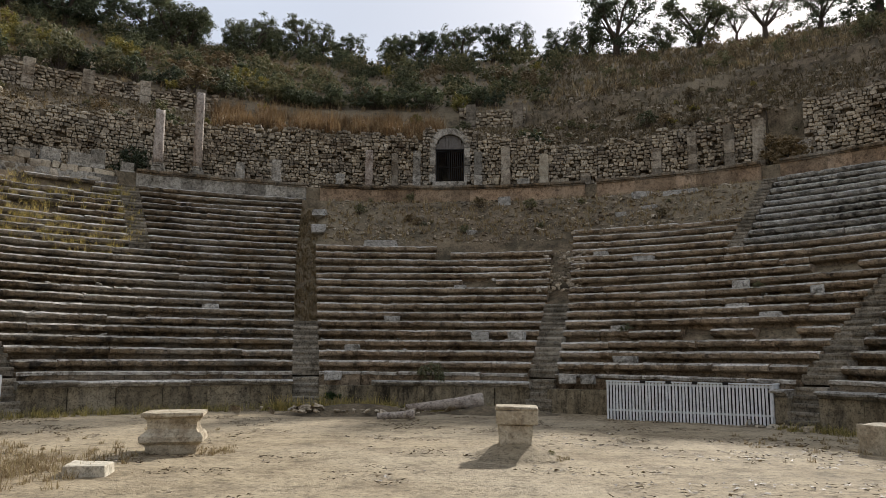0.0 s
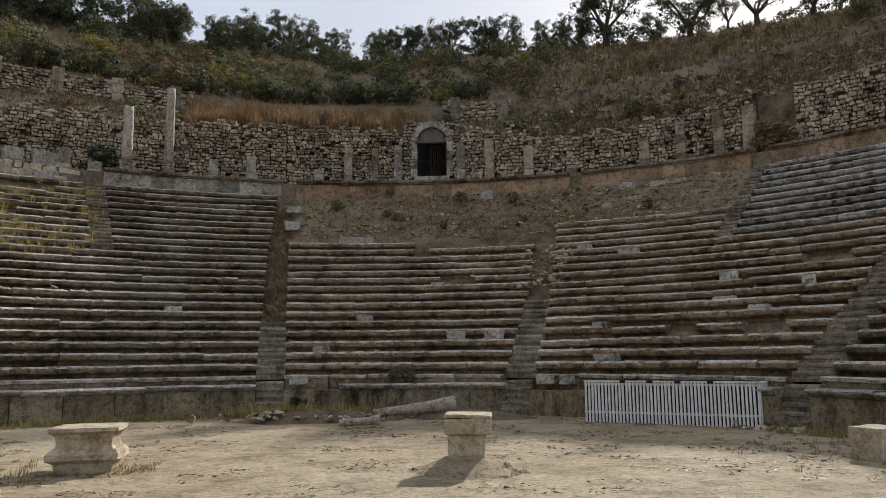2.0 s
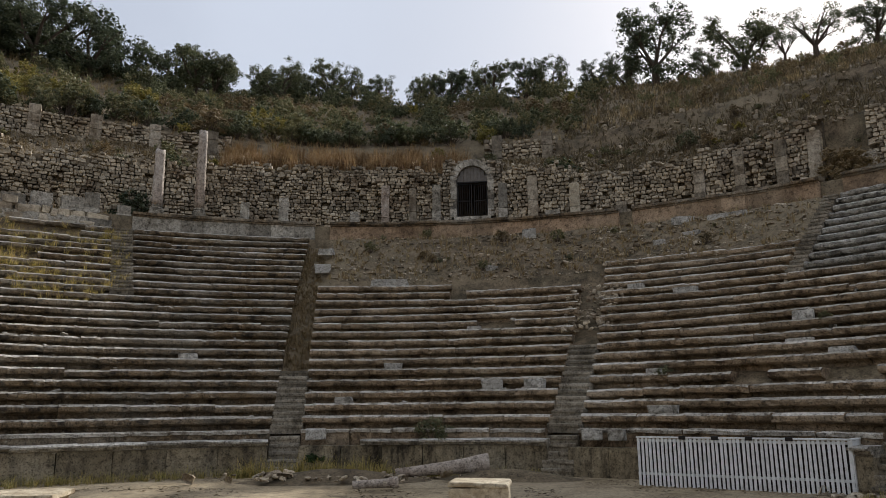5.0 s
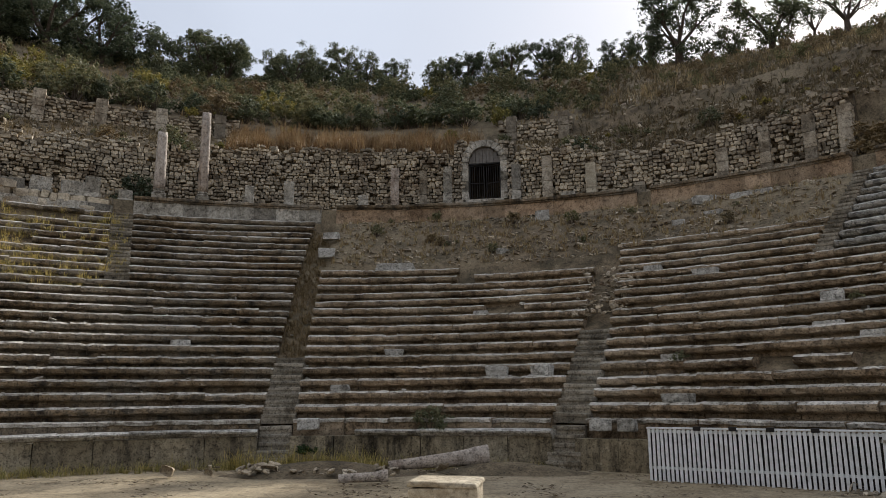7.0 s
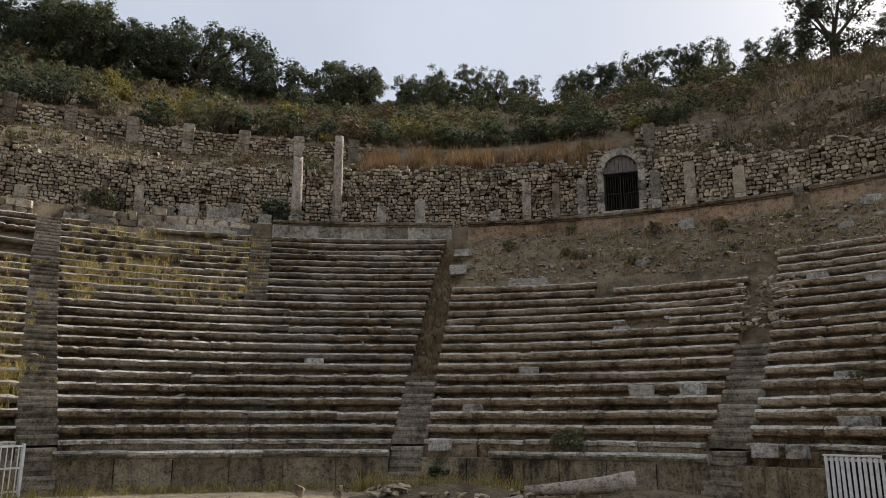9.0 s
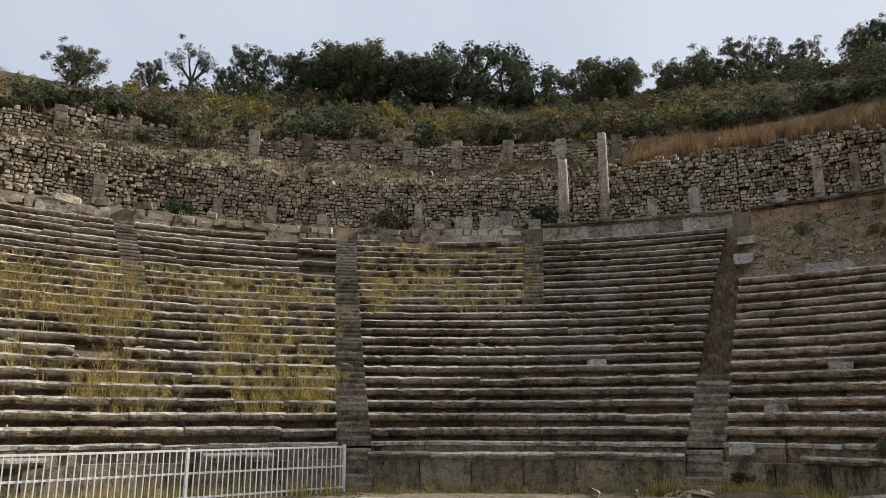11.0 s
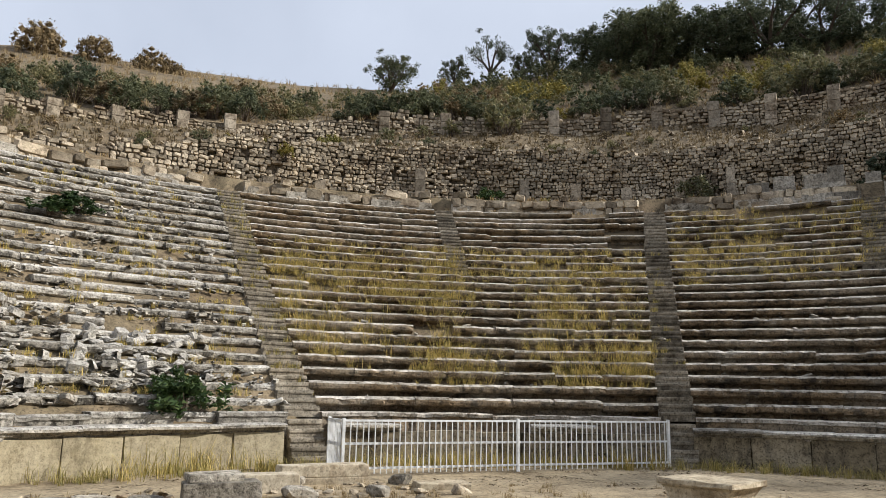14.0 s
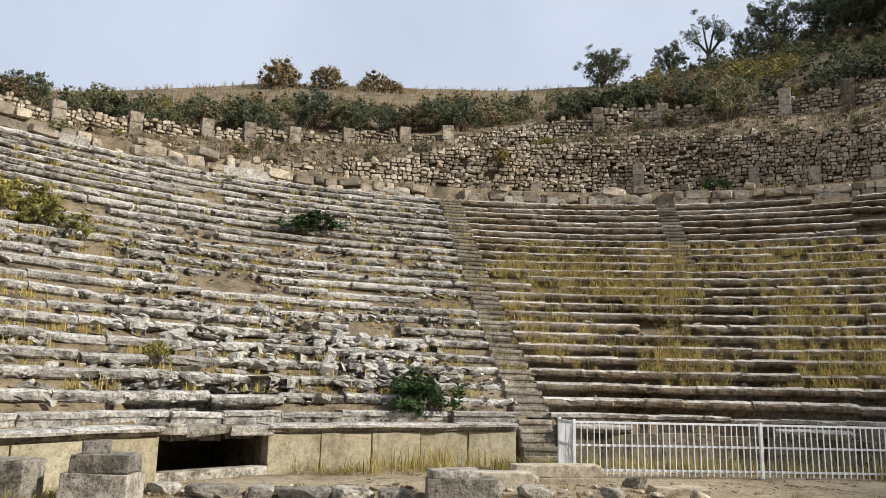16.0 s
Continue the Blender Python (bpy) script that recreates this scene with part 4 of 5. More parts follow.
# ---- pilasters along the rubble wall ----
for az, z0, z1, w, material in ((-7.7, 10.2, 11.6, 0.5, M_CORNICE), (-4.6, 10.2, 13.0, 0.42, M_COLUMN), (-1.8, 10.2, 12.9, 0.35, M_RUBBLE), (0.6, 10.3, 13.0, 0.42, M_CORNICE), (7.3, 10.3, 12.9, 0.45, M_CORNICE),
                                (10.3, 10.2, 13.2, 0.5, M_RUBBLE), (14.4, 10.2, 12.6, 0.5, M_BLOCK), (12.2, 10.2, 11.3, 0.7, M_CORNICE), (18.8, 10.2, 11.4, 0.5, M_RUBBLE), (35.7, 10.2, 13.2, 0.55, M_RUBBLE), (33.0, 10.2, 13.2, 0.5, M_RUBBLE),
                                (29.5, 10.2, 13.0, 0.45, M_RUBBLE), (26.0, 10.2, 12.4, 0.5, M_RUBBLE), (39.6, 10.2, 11.8, 0.6, M_RUBBLE),
                                (-83.9, 10.2, 11.2, 0.5, M_RUBBLE), (-79.2, 10.2, 11.3, 0.5, M_RUBBLE), (-69.8, 10.2, 12.3, 0.5, M_RUBBLE), (-59.8, 10.2, 11.9, 0.45, M_RUBBLE), (-54.9, 10.2, 11.7, 0.5, M_RUBBLE),
                                (-50.2, 10.2, 11.5, 0.5, M_RUBBLE), (-45.3, 10.2, 11.8, 0.5, M_RUBBLE), (-40.9, 10.2, 12.2, 0.4, M_RUBBLE)):
    m = polar(R_WALL - 0.2, az, z0)
    t = thing("wall_pilaster", m, "upright stone pilaster set against the rubble wall", "pilaster", "pilasters of the rubble wall")
    q = random.Random(int(az * 7))
    z = 0.0
    while z < z1 - z0 - 0.1:
        h = min(z1 - z0 - z, q.uniform(0.45, 0.8) if material is M_RUBBLE else q.uniform(1.0, 2.2))
        bm = bmesh.new()
        box(bm, -w / 2, w / 2, -0.13, 0.2, z, z + h - 0.006, 0.02, 0.012, q)
        part("stone", bm, material, t, "", m)
        z += h


# ---- arched gate ----
def gate():
    m = polar(R_WALL - 0.05, 4.2, 11.25)
    t = thing("arched_gate", m, "arched stone doorway with boarded top and dark iron gate ajar", "gate")
    q = random.Random(8)
    for sx in (-1, 1):
        z = 0.0
        while z < 1.9:
            h = min(1.95 - z, q.uniform(0.4, 0.6))
            bm = bmesh.new()
            box(bm, -0.17, 0.17, -0.15, 0.35, z, z + h - 0.008, 0.025, 0.012, q)
            part("jamb_stone", bm, M_CORNICE, t, "", m @ pose(sx * 0.97, 0, 0))
            z += h
    n = 11
    for i in range(n):
        a0, a1 = math.pi * i / n + 0.012, math.pi * (i + 1) / n - 0.012
        bm = bmesh.new()
        vs = []
        for y in (-0.15, 0.35):
            for rr, a in ((0.8, a0), (1.14, a0), (1.14, a1), (0.8, a1)):
                vs.append(bm.verts.new((rr * math.cos(a), y, 1.95 + rr * math.sin(a))))
        for f in ((0, 1, 2, 3), (7, 6, 5, 4), (0, 4, 5, 1), (1, 5, 6, 2), (2, 6, 7, 3), (3, 7, 4, 0)):
            bm.faces.new([vs[k] for k in f])
        part("arch_stone", bm, M_CORNICE, t, "", m)
    for i in range(9):
        x = -0.72 + 0.18 * i
        h = math.sqrt(max(0.05, 0.79 ** 2 - x * x))
        bm = bmesh.new()
        box(bm, x - 0.085, x + 0.085, 0.05, 0.085, 1.93, 1.95 + h * 0.98, 0.008)
        part("board", bm, M_BOARD, t, "weathered grey board", m)
    bm = bmesh.new()
    box(bm, -0.8, 0.8, 0.04, 0.12, 1.86, 1.93, 0.01)
    part("transom", bm, M_IRON, t, "", m)
    for sx, turn in ((-1, 8), (1, -14)):
        g = m @ pose(sx * 0.78, 0.1, 0, 0, 0, turn)
        bm = bmesh.new()
        for x0, x1, z0, z1 in ((0, 0.05, 0.02, 1.85), (0.7, 0.75, 0.02, 1.85), (0.0, 0.75, 0.02, 0.07), (0, 0.75, 1.8, 1.85), (0, 0.75, 0.9, 0.94)):
            box(bm, min(-sx * x0, -sx * x1), max(-sx * x0, -sx * x1), -0.02, 0.02, z0, z1)
        leaf = part("gate_leaf", bm, M_IRON, t, "dark iron gate leaf", g)
        for i in range(5):
            bm = bmesh.new()
            box(bm, -0.012, 0.012, -0.012, 0.012, 0.07, 1.8)
            part("bar", bm, M_IRON, leaf, "", g @ pose(-sx * (0.14 + 0.12 * i), 0, 0))
    bm = bmesh.new()
    box(bm, -0.95, 0.95, -0.25, 0.4, -0.3, 0.0, 0.03)
    part("threshold", bm, M_CORNICE, t, "pale threshold", m)
    bm = bmesh.new()
    box(bm, -1.3, 1.3, 0.5, 2.4, 2.75, 3.05)
    part("vault", bm, M_MORTAR, t, "", m)
    for sx in (-1, 1):
        bm = bmesh.new()
        box(bm, -0.15, 0.15, 0.5, 2.4, -1.1, 2.75)
        part("passage_wall", bm, M_MORTAR, t, "", m @ pose(sx * 1.2, 0, 0))


gate()


# ---- white railing at the passage ----
def railing():
    p = [Vector((-12.85, 11.15, 0)), Vector((-11.8, 11.05, 0)), Vector((-11.4, 14.8, 0)), Vector((-10.85, 18.55, 0))]
    t = thing("metal_railing", Matrix.Translation(p[1]), "white painted metal railing with upright bars before the orchestra wall", "railing")
    H = 1.06
    for i, (a, b) in enumerate(zip(p, p[1:])):
        L = (b - a).length
        m = Matrix.Translation(a) @ pose(0, 0, 0, 0, 0, math.degrees(math.atan2((b - a).y, (b - a).x)))
        for x in ((0.0, L) if i == 0 else (L,)):
            bm = bmesh.new()
            box(bm, -0.03, 0.03, -0.03, 0.03, -0.05, H + 0.02, 0.006)
            part("post", bm, M_PAINT, t, "", m @ pose(x, 0, 0))
        for z in (0.14, 0.6, H - 0.03):
            bm = bmesh.new()
            box(bm, 0.03, L - 0.03, -0.02, 0.02, z - 0.02, z + 0.02, 0.004)
            part("rail", bm, M_PAINT, t, "", m)
        n = round(L / (0.125 if i else 0.09))
        bm = bmesh.new()
        box(bm, -0.009, 0.009, -0.009, 0.009, 0.04, H - 0.05)
        me = mesh_bm("bar", bm, M_PAINT)
        for j in range(1, n):
            link_part("bar", me, t, m @ pose(L * j / n, -0.034, 0, 0, rng.uniform(-0.8, 0.8), 0))


railing()


# ---- white slatted barrier ----
def barrier():
    a, b, c = Vector((4.36, 20.25, 0.05)), Vector((7.95, 18.3, 0.05)), Vector((8.45, 18.95, 0.05))
    t = thing("slatted_barrier", Matrix.Translation(a), "white slatted barrier panels standing before the orchestra wall", "barrier")
    bm = bmesh.new()
    box(bm, -0.5, 0.5, -0.012, 0.012, -0.05, 0.93, 0.004)
    me = mesh_bm("slat", bm, M_PAINT)
    for p, q_, n in ((a, b, 48), (b, c, 10)):
        L = (q_ - p).length
        m = Matrix.Translation(p) @ pose(0, 0, 0, 0, 0, math.degrees(math.atan2((q_ - p).y, (q_ - p).x)))
        for j in range(n):
            link_part("slat", me, t, m @ pose(L * (j + 0.5) / n, 0, rng.uniform(-0.01, 0.01), 0, rng.uniform(-0.5, 0.5), 0) @ Matrix.Diagonal((L / n * (0.62 if n == 48 else 0.93), 1, 1, 1)))
        for z in (0.2, 0.88):
            bm = bmesh.new()
            box(bm, 0, L, 0.015, 0.045, z - 0.025, z + 0.025, 0.004)
            part("rail", bm, M_PAINT, t, "", m)
        bm = bmesh.new()
        box(bm, 0, L, -0.03, 0.05, 0.932, 0.965, 0.006)
        part("top_rail", bm, M_PAINT, t, "", m)
        bm = bmesh.new()
        box(bm, 0, L, 0.05, 0.06, -0.04, 0.91)
        part("back_panel", bm, M_IRON, t, "dark backing", m)
    m = Matrix.Translation(a) @ pose(0, 0, 0, 0, 0, math.degrees(math.atan2((b - a).y, (b - a).x)))
    for f in (0.24, 0.4, 0.56, 0.74):
        bm = bmesh.new()
        box(bm, -0.07, 0.07, -0.04, 0.06, 0.91, 0.985, 0.01)
        part("clamp", bm, M_IRON, t, "black clamp", m @ pose((b - a).length * f, 0, 0))


barrier()


# ---- plants ----
def leaf_cloud(seed, centres, per, leaf, spread, flat=0.6, core=0.0):
    """Many small leaves round a set of clump centres, with a dense knot of twigs and leaves in each clump."""
    g = np.random.default_rng(seed)
    C = np.repeat(np.array(centres, float), per, axis=0)
    n = len(C)
    d = g.normal(size=(n, 3))
    d /= np.linalg.norm(d, axis=1)[:, None]
    P = C[:, :3] + d * (C[:, 3:4] * spread * g.uniform(0.35, 1.0, (n, 1)) ** 0.6)
    u = g.normal(size=(n, 3))
    u /= np.linalg.norm(u, axis=1)[:, None]
    w = np.cross(u, g.normal(size=(n, 3)))
    w /= np.linalg.norm(w, axis=1)[:, None]
    s = leaf * g.uniform(0.55, 1.35, (n, 1))
    V = np.stack([P - u * s - w * s * flat, P - u * s * 0.6 + w * s * flat, P + u * s], 1).reshape(-1, 3)
    F = np.arange(3 * n).reshape(n, 3)
    if core:
        for x, y, z, r in centres:
            K = KNOT[0] * (r * core * g.uniform(0.7, 1.25, (len(KNOT[0]), 1))) + np.array([x, y, z])
            F = np.concatenate([F, KNOT[1] + len(V)])
            V = np.concatenate([V, K])
    return V, F


def knot():
    v = np.array([(1, 0, 0), (-1, 0, 0), (0, 1, 0), (0, -1, 0), (0, 0, 1), (0, 0, -1)], float)
    f = [(a, b, c) if (a + b // 2 + c) % 2 == 0 else (b, a, c) for a in (0, 1) for b in (2, 3) for c in (4, 5)]
    return v, np.array(f)


KNOT = knot()


def cloud_mesh(name, V, F, material):
    me = bpy.data.meshes.new(name)
    me.from_pydata(V.tolist(), [], F.tolist())
    me.materials.append(material)
    return me


def limb(bm, a, b, ra, rb, seg=6):
    q = (b - a).to_track_quat("Z", "Y").to_matrix()
    rings = []
    for p, r in ((a, ra), (b, rb)):
        rings.append([bm.verts.new(p + q @ Vector((r * math.cos(i * 2 * math.pi / seg), r * math.sin(i * 2 * math.pi / seg), 0))) for i in range(seg)])
    for i in range(seg):
        bm.faces.new((rings[0][i], rings[0][(i + 1) % seg], rings[1][(i + 1) % seg], rings[1][i]))
    bm.faces.new(rings[1])


def tree(seed, material, tall=0.6, open_crown=False):
    """A tree five units high: forked trunk, limbs and an uneven crown."""
    q = random.Random(seed)
    t = thing("tree", Matrix(), "dark evergreen oak or olive tree on the hilltop", "tree", "trees on the ridge")
    bm = bmesh.new()
    tips = []
    fork = Vector((q.uniform(-0.2, 0.2), q.uniform(-0.2, 0.2), 1.3 * tall))
    limb(bm, Vector((0, 0, -0.4)), fork, 0.22, 0.15, 8)
    for i in range(6):
        a = i * 1.05 + q.uniform(-0.4, 0.4)
        mid = fork + Vector((math.cos(a) * q.uniform(0.5, 1.0), math.sin(a) * q.uniform(0.5, 1.0), q.uniform(0.6, 1.5)))
        limb(bm, fork, mid, 0.1, 0.06)
        for k in range(3):
            b = a + q.uniform(-0.9, 0.9)
            tip = mid + Vector((math.cos(b) * q.uniform(0.2, 0.9), math.sin(b) * q.uniform(0.2, 0.9), q.uniform(0.2, 1.3)))
            limb(bm, mid, tip, 0.05, 0.02, 5)
            tips.append(tip)
    part("trunk", bm, M_BARK, t, "", Matrix())
    cs = [(*p, q.uniform(0.4, 0.75)) for p in tips]
    cs += [(*(p + Vector((q.uniform(-0.7, 0.7), q.uniform(-0.7, 0.7), q.uniform(-0.5, 0.6)))), q.uniform(0.25, 0.55)) for p in tips for _ in range(1 if open_crown else 3)]
    if not open_crown:
        cs += [(q.gauss(0, 0.75), q.gauss(0, 0.75), q.uniform(0.35, 1.5), q.uniform(0.35, 0.6)) for _ in range(22)]
    cs = [(x + q.uniform(-1, 1) * r * 0.6, y + q.uniform(-1, 1) * r * 0.6, z + q.uniform(-1, 1) * r * 0.6, r * q.uniform(0.5, 0.8)) for x, y, z, r in cs for _ in range(2)]
    V, F = leaf_cloud(seed, cs, 48 if open_crown else 52, 0.058, 1.0, 0.6, 0.0 if open_crown else 0.36)
    link_part("crown", cloud_mesh("crown", V, F, material), t, Matrix())
    return t


TREES = [tree(1, M_OLIVE, 0.7), tree(2, M_OLIVE, 0.6), tree(3, M_OLIVE, 0.35), tree(4, M_OLIVE, 0.9, True), tree(5, M_OLIVE, 0.3)]
spots = [(18.0, 36.8, 0), (25.1, 35.4, 1), (30.7, 33.5, 3), (34.6, 33.5, 0), (12.7, 33.6, 2), (6.3, 34.3, 0), (3.1, 34.4, 1), (-2.8, 33.4, 2), (-11.8, 34.1, 4), (-7.6, 32.7, 2), (-46.0, 36.2, 1), (-43.1, 35.1, 2), (-39.2, 35.3, 0),
         (-34.5, 36.2, 1), (-30.0, 34.8, 2), (-25.4, 33.7, 0), (-21.7, 32.8, 4), (-18.1, 32.8, 2), (-15.0, 33.0, 4), (-0.5, 33.2, 4), (9.0, 33.3, 2), (-51.1, 34.6, 2), (15.5, 33.0, 4), (-69.4, 31.4, 4), (-60.6, 33.6, 3), (-54.8, 35.4, 0),
         (39.0, 35.0, 0), (43.5, 36.0, 1), (48.0, 36.0, 3), (-48.5, 35.4, 4), (-57.5, 32.6, 4), (22.0, 32.4, 4)]
for i, (az, top, v) in enumerate(spots):
    for step in range(2 if -52 < az < -16 else 1):
        r = 58 + (0 if step == 0 else -4.5) + rng.uniform(-1, 1)
        a = az + (0 if step == 0 else rng.uniform(-2.5, 2.5))
        g = ground_z(r, a)
        h = max(1.6, (top - g) * (0.97 if -16 < az < 16 else 1.06) * (1 if step == 0 else 0.72)) / (4.6 if v in (0, 1, 3) else 4.0)
        p = at(r, a, g - 0.1)
        m = pose(p.x, p.y, p.z, 0, 0, rng.uniform(0, 360)) @ Matrix.Diagonal((h * rng.uniform(1.0, 1.3), h * rng.uniform(1.0, 1.3), h, 1))
        copy_thing(TREES[v], m)
for k, base in enumerate(TREES):      # the first of each stands on the ridge too
    a = (-16.5, 1.2, -9.8, 28.0, -63.5)[k]
    p = at(60, a, ground_z(60, a) - 0.1)
    base.matrix_basis = pose(p.x, p.y, p.z, 0, 0, 40 * k) @ Matrix.Scale(0.75, 4)


def shrub(seed, material, name, label, leaf=0.036, n=26, per=62, dome=1.0):
    """A shrub about two units across and 1.3 high, with twigs and small leaves."""
    q = random.Random(seed)
    t = thing(name, Matrix(), label, "shrub", "shrubs of the hillside")
    bm = bmesh.new()
    cs = []
    for i in range(n):
        a, e = q.uniform(0, 2 * math.pi), q.uniform(0.15, 1.0)
        R = q.uniform(0.45, 0.9)
        p = Vector((math.cos(a) * R * math.cos(e * 1.45), math.sin(a) * R * math.cos(e * 1.45), 0.12 + dome * R * math.sin(e * 1.45) * q.uniform(0.85, 1.25)))
        limb(bm, Vector((0, 0, -0.15)), p * 0.85, 0.018, 0.006, 4)
        cs.append((*p, q.uniform(0.16, 0.32)))
    part("woody_base", bm, M_BARK, t, "", Matrix())
    cs = [(x + q.uniform(-1, 1) * r * 0.6, y + q.uniform(-1, 1) * r * 0.6, max(0.05, z + q.uniform(-1, 1) * r * 0.6), r * q.uniform(0.5, 0.8)) for x, y, z, r in cs for _ in range(2)]
    V, F = leaf_cloud(seed, cs, per // 2, leaf, 1.0, 0.6, 0.52)
    link_part("foliage", cloud_mesh("foliage", V, F, material), t, Matrix())
    return t


SHRUBS = {
    "scrub": [shrub(20 + i, M_SCRUB, "shrub", "grey-green scrub bush on the dry hillside", 0.036) for i in range(4)],
    "dark": [shrub(30 + i, M_OLIVE, "shrub", "dense dark green bush on the hillside", 0.036, 28) for i in range(3)],
    "yellow": [shrub(40 + i, M_YELLOW, "shrub", "autumn yellow bush on the hillside", 0.036, 24, 62) for i in range(2)],
    "brown": [shrub(50 + i, M_BROWN, "shrub", "rounded dry brown bush on the slope", 0.033, 28, 60, 1.2) for i in range(2)],
    "fig": [shrub(60 + i, M_FIG, "fig_bush", "deep green fig bush growing from the stones", 0.07, 26, 75) for i in range(2)]}
used = set()


far = {}                             # beyond the terrace edge the bushes run together


def plant(kind, p, size, high=1.0):
    if math.hypot(p.x - CX, p.y - CY) > 38.0:
        far.setdefault(kind, []).append(pose(p.x, p.y, p.z - 0.05, 0, 0, rng.uniform(0, 360)) @ Matrix.Diagonal((size, size, size * high, 1)))
        return None
    src = SHRUBS[kind][rng.randrange(len(SHRUBS[kind]))]
    m = pose(p.x, p.y, p.z - 0.05, 0, 0, rng.uniform(0, 360)) @ Matrix.Diagonal((size, size, size * high, 1))
    if src not in used:
        used.add(src)
        src.matrix_basis = m
        return src
    return copy_thing(src, m)


# hillside cover
for i in range(640):
    az = rng.uniform(-128, 54)
    r = 36 + 24 * rng.random() ** 0.9
    if az < -66 and r > 47:
        continue
    if az > 14 and rng.random() < 0.3:
        continue
    f = n3(az * 0.09, r * 0.12, 5)
    kind = rng.choice(("dark", "dark", "scrub")) if f > 0.12 or (r > 50 and az < 12) else rng.choice(("scrub", "scrub", "scrub", "brown", "yellow", "dark"))
    if az > 14:
        kind = rng.choice(("scrub", "brown", "scrub"))
    size, high = rng.uniform(0.7, 1.6) * (0.6 if az > 14 or az < -66 else 1), rng.uniform(0.8, 1.15)
    p = at(r, az, ground_z(r, az))
    plant(kind, p, size, high)
for i in range(16):
    az, r = rng.uniform(-8, 37), rng.uniform(21.8, 25.8)
    if bare(r, az):
        plant(rng.choice(("scrub", "brown")), at(r, az, ground_z(r, az)), rng.uniform(0.2, 0.45))
# yellow band above the left terrace
for i in range(46):
    az, r = rng.uniform(-55, 14), rng.uniform(52, 57)
    plant("dark" if rng.random() < 0.5 else "scrub", at(r, az, ground_z(r, az)), rng.uniform(0.9, 1.6), 1.05)
for i in range(26):
    az, r = (rng.uniform(-66, -55) if i % 3 == 0 else rng.uniform(-44, -27)), rng.uniform(40, 46)
    plant("yellow" if rng.random() < 0.7 else "scrub", at(r, az, ground_z(r, az)), rng.uniform(0.9, 1.5), 1.15)
for i in range(100):
    az, r = rng.uniform(-26, 13), rng.uniform(36.5, 53)
    plant(rng.choice(("dark", "scrub", "scrub", "scrub", "brown")), at(r, az, ground_z(r, az)), rng.uniform(0.7, 1.3), 0.9)
for i in range(58):
    az = -76 + 73 * (i + rng.uniform(-0.4, 0.4)) / 58
    r = 36.6 + rng.uniform(0, 1.6)
    plant(rng.choice(("dark", "dark", "scrub")), at(r, az, ground_z(r, az)), rng.uniform(0.7, 1.15), 1.0)
# round bushes on the left skyline
for az, kind, s in ((-93.6, "brown", 1.2), (-97.5, "brown", 1.3), (-104.2, "scrub", 1.7), (-89.4, "brown", 1.1), (-87.8, "brown", 0.8), (-102, "dark", 1.5), (-97.5, "dark", 1.5), (-93, "dark", 1.6), (-86.5, "dark", 1.7), (-84, "dark", 1.5), (-81, "scrub", 1.4),
                    (-116, "dark", 1.2), (-113, "dark", 1.2), (-118.6, "dark", 1.1), (-110, "scrub", 1.0), (-106.5, "dark", 1.4), (-90, "dark", 1.5)):
    r = 56.5 if kind == "brown" else 38.5 + rng.uniform(-1, 2)
    for _ in range(3 if kind == "brown" else 1):     # rounded domes are dense
        plant(kind, at(r, az, ground_z(r, az) - (1.0 if kind == "brown" else 0)), s * (1.75 if kind == "brown" else 1.0), 1.1 if kind == "brown" else 0.95)
for i in range(120):
    az, r = rng.uniform(-124, -62), 36.6 + 10 * rng.random() ** 1.4
    plant(rng.choice(("dark", "dark", "scrub", "scrub", "brown")), at(r, az, ground_z(r, az)), rng.uniform(0.7, 1.35), 0.95)
# behind and on the rubble wall
for i in range(22):
    az = rng.uniform(-100, -12)
    plant(rng.choice(("scrub", "brown", "scrub", "dark")), at(29.8, az, lerp(az, WALL_TOP) - 0.15), rng.uniform(0.3, 0.6), 0.9)
for i in range(16):
    az = rng.uniform(-100, -12)
    plant(rng.choice(("scrub", "yellow", "scrub", "dark")), at(29.1, az, Z_PAR - 0.1), rng.uniform(0.3, 0.6), 1.1)
for i in range(96):
    az, r = rng.uniform(-125, 36), rng.uniform(30.3, 34.4)
    if -20 < az < 3:
        continue
    plant(rng.choice(("scrub", "brown", "scrub", "yellow")), at(r, az, ground_z(r, az)), rng.uniform(0.3, 0.6))
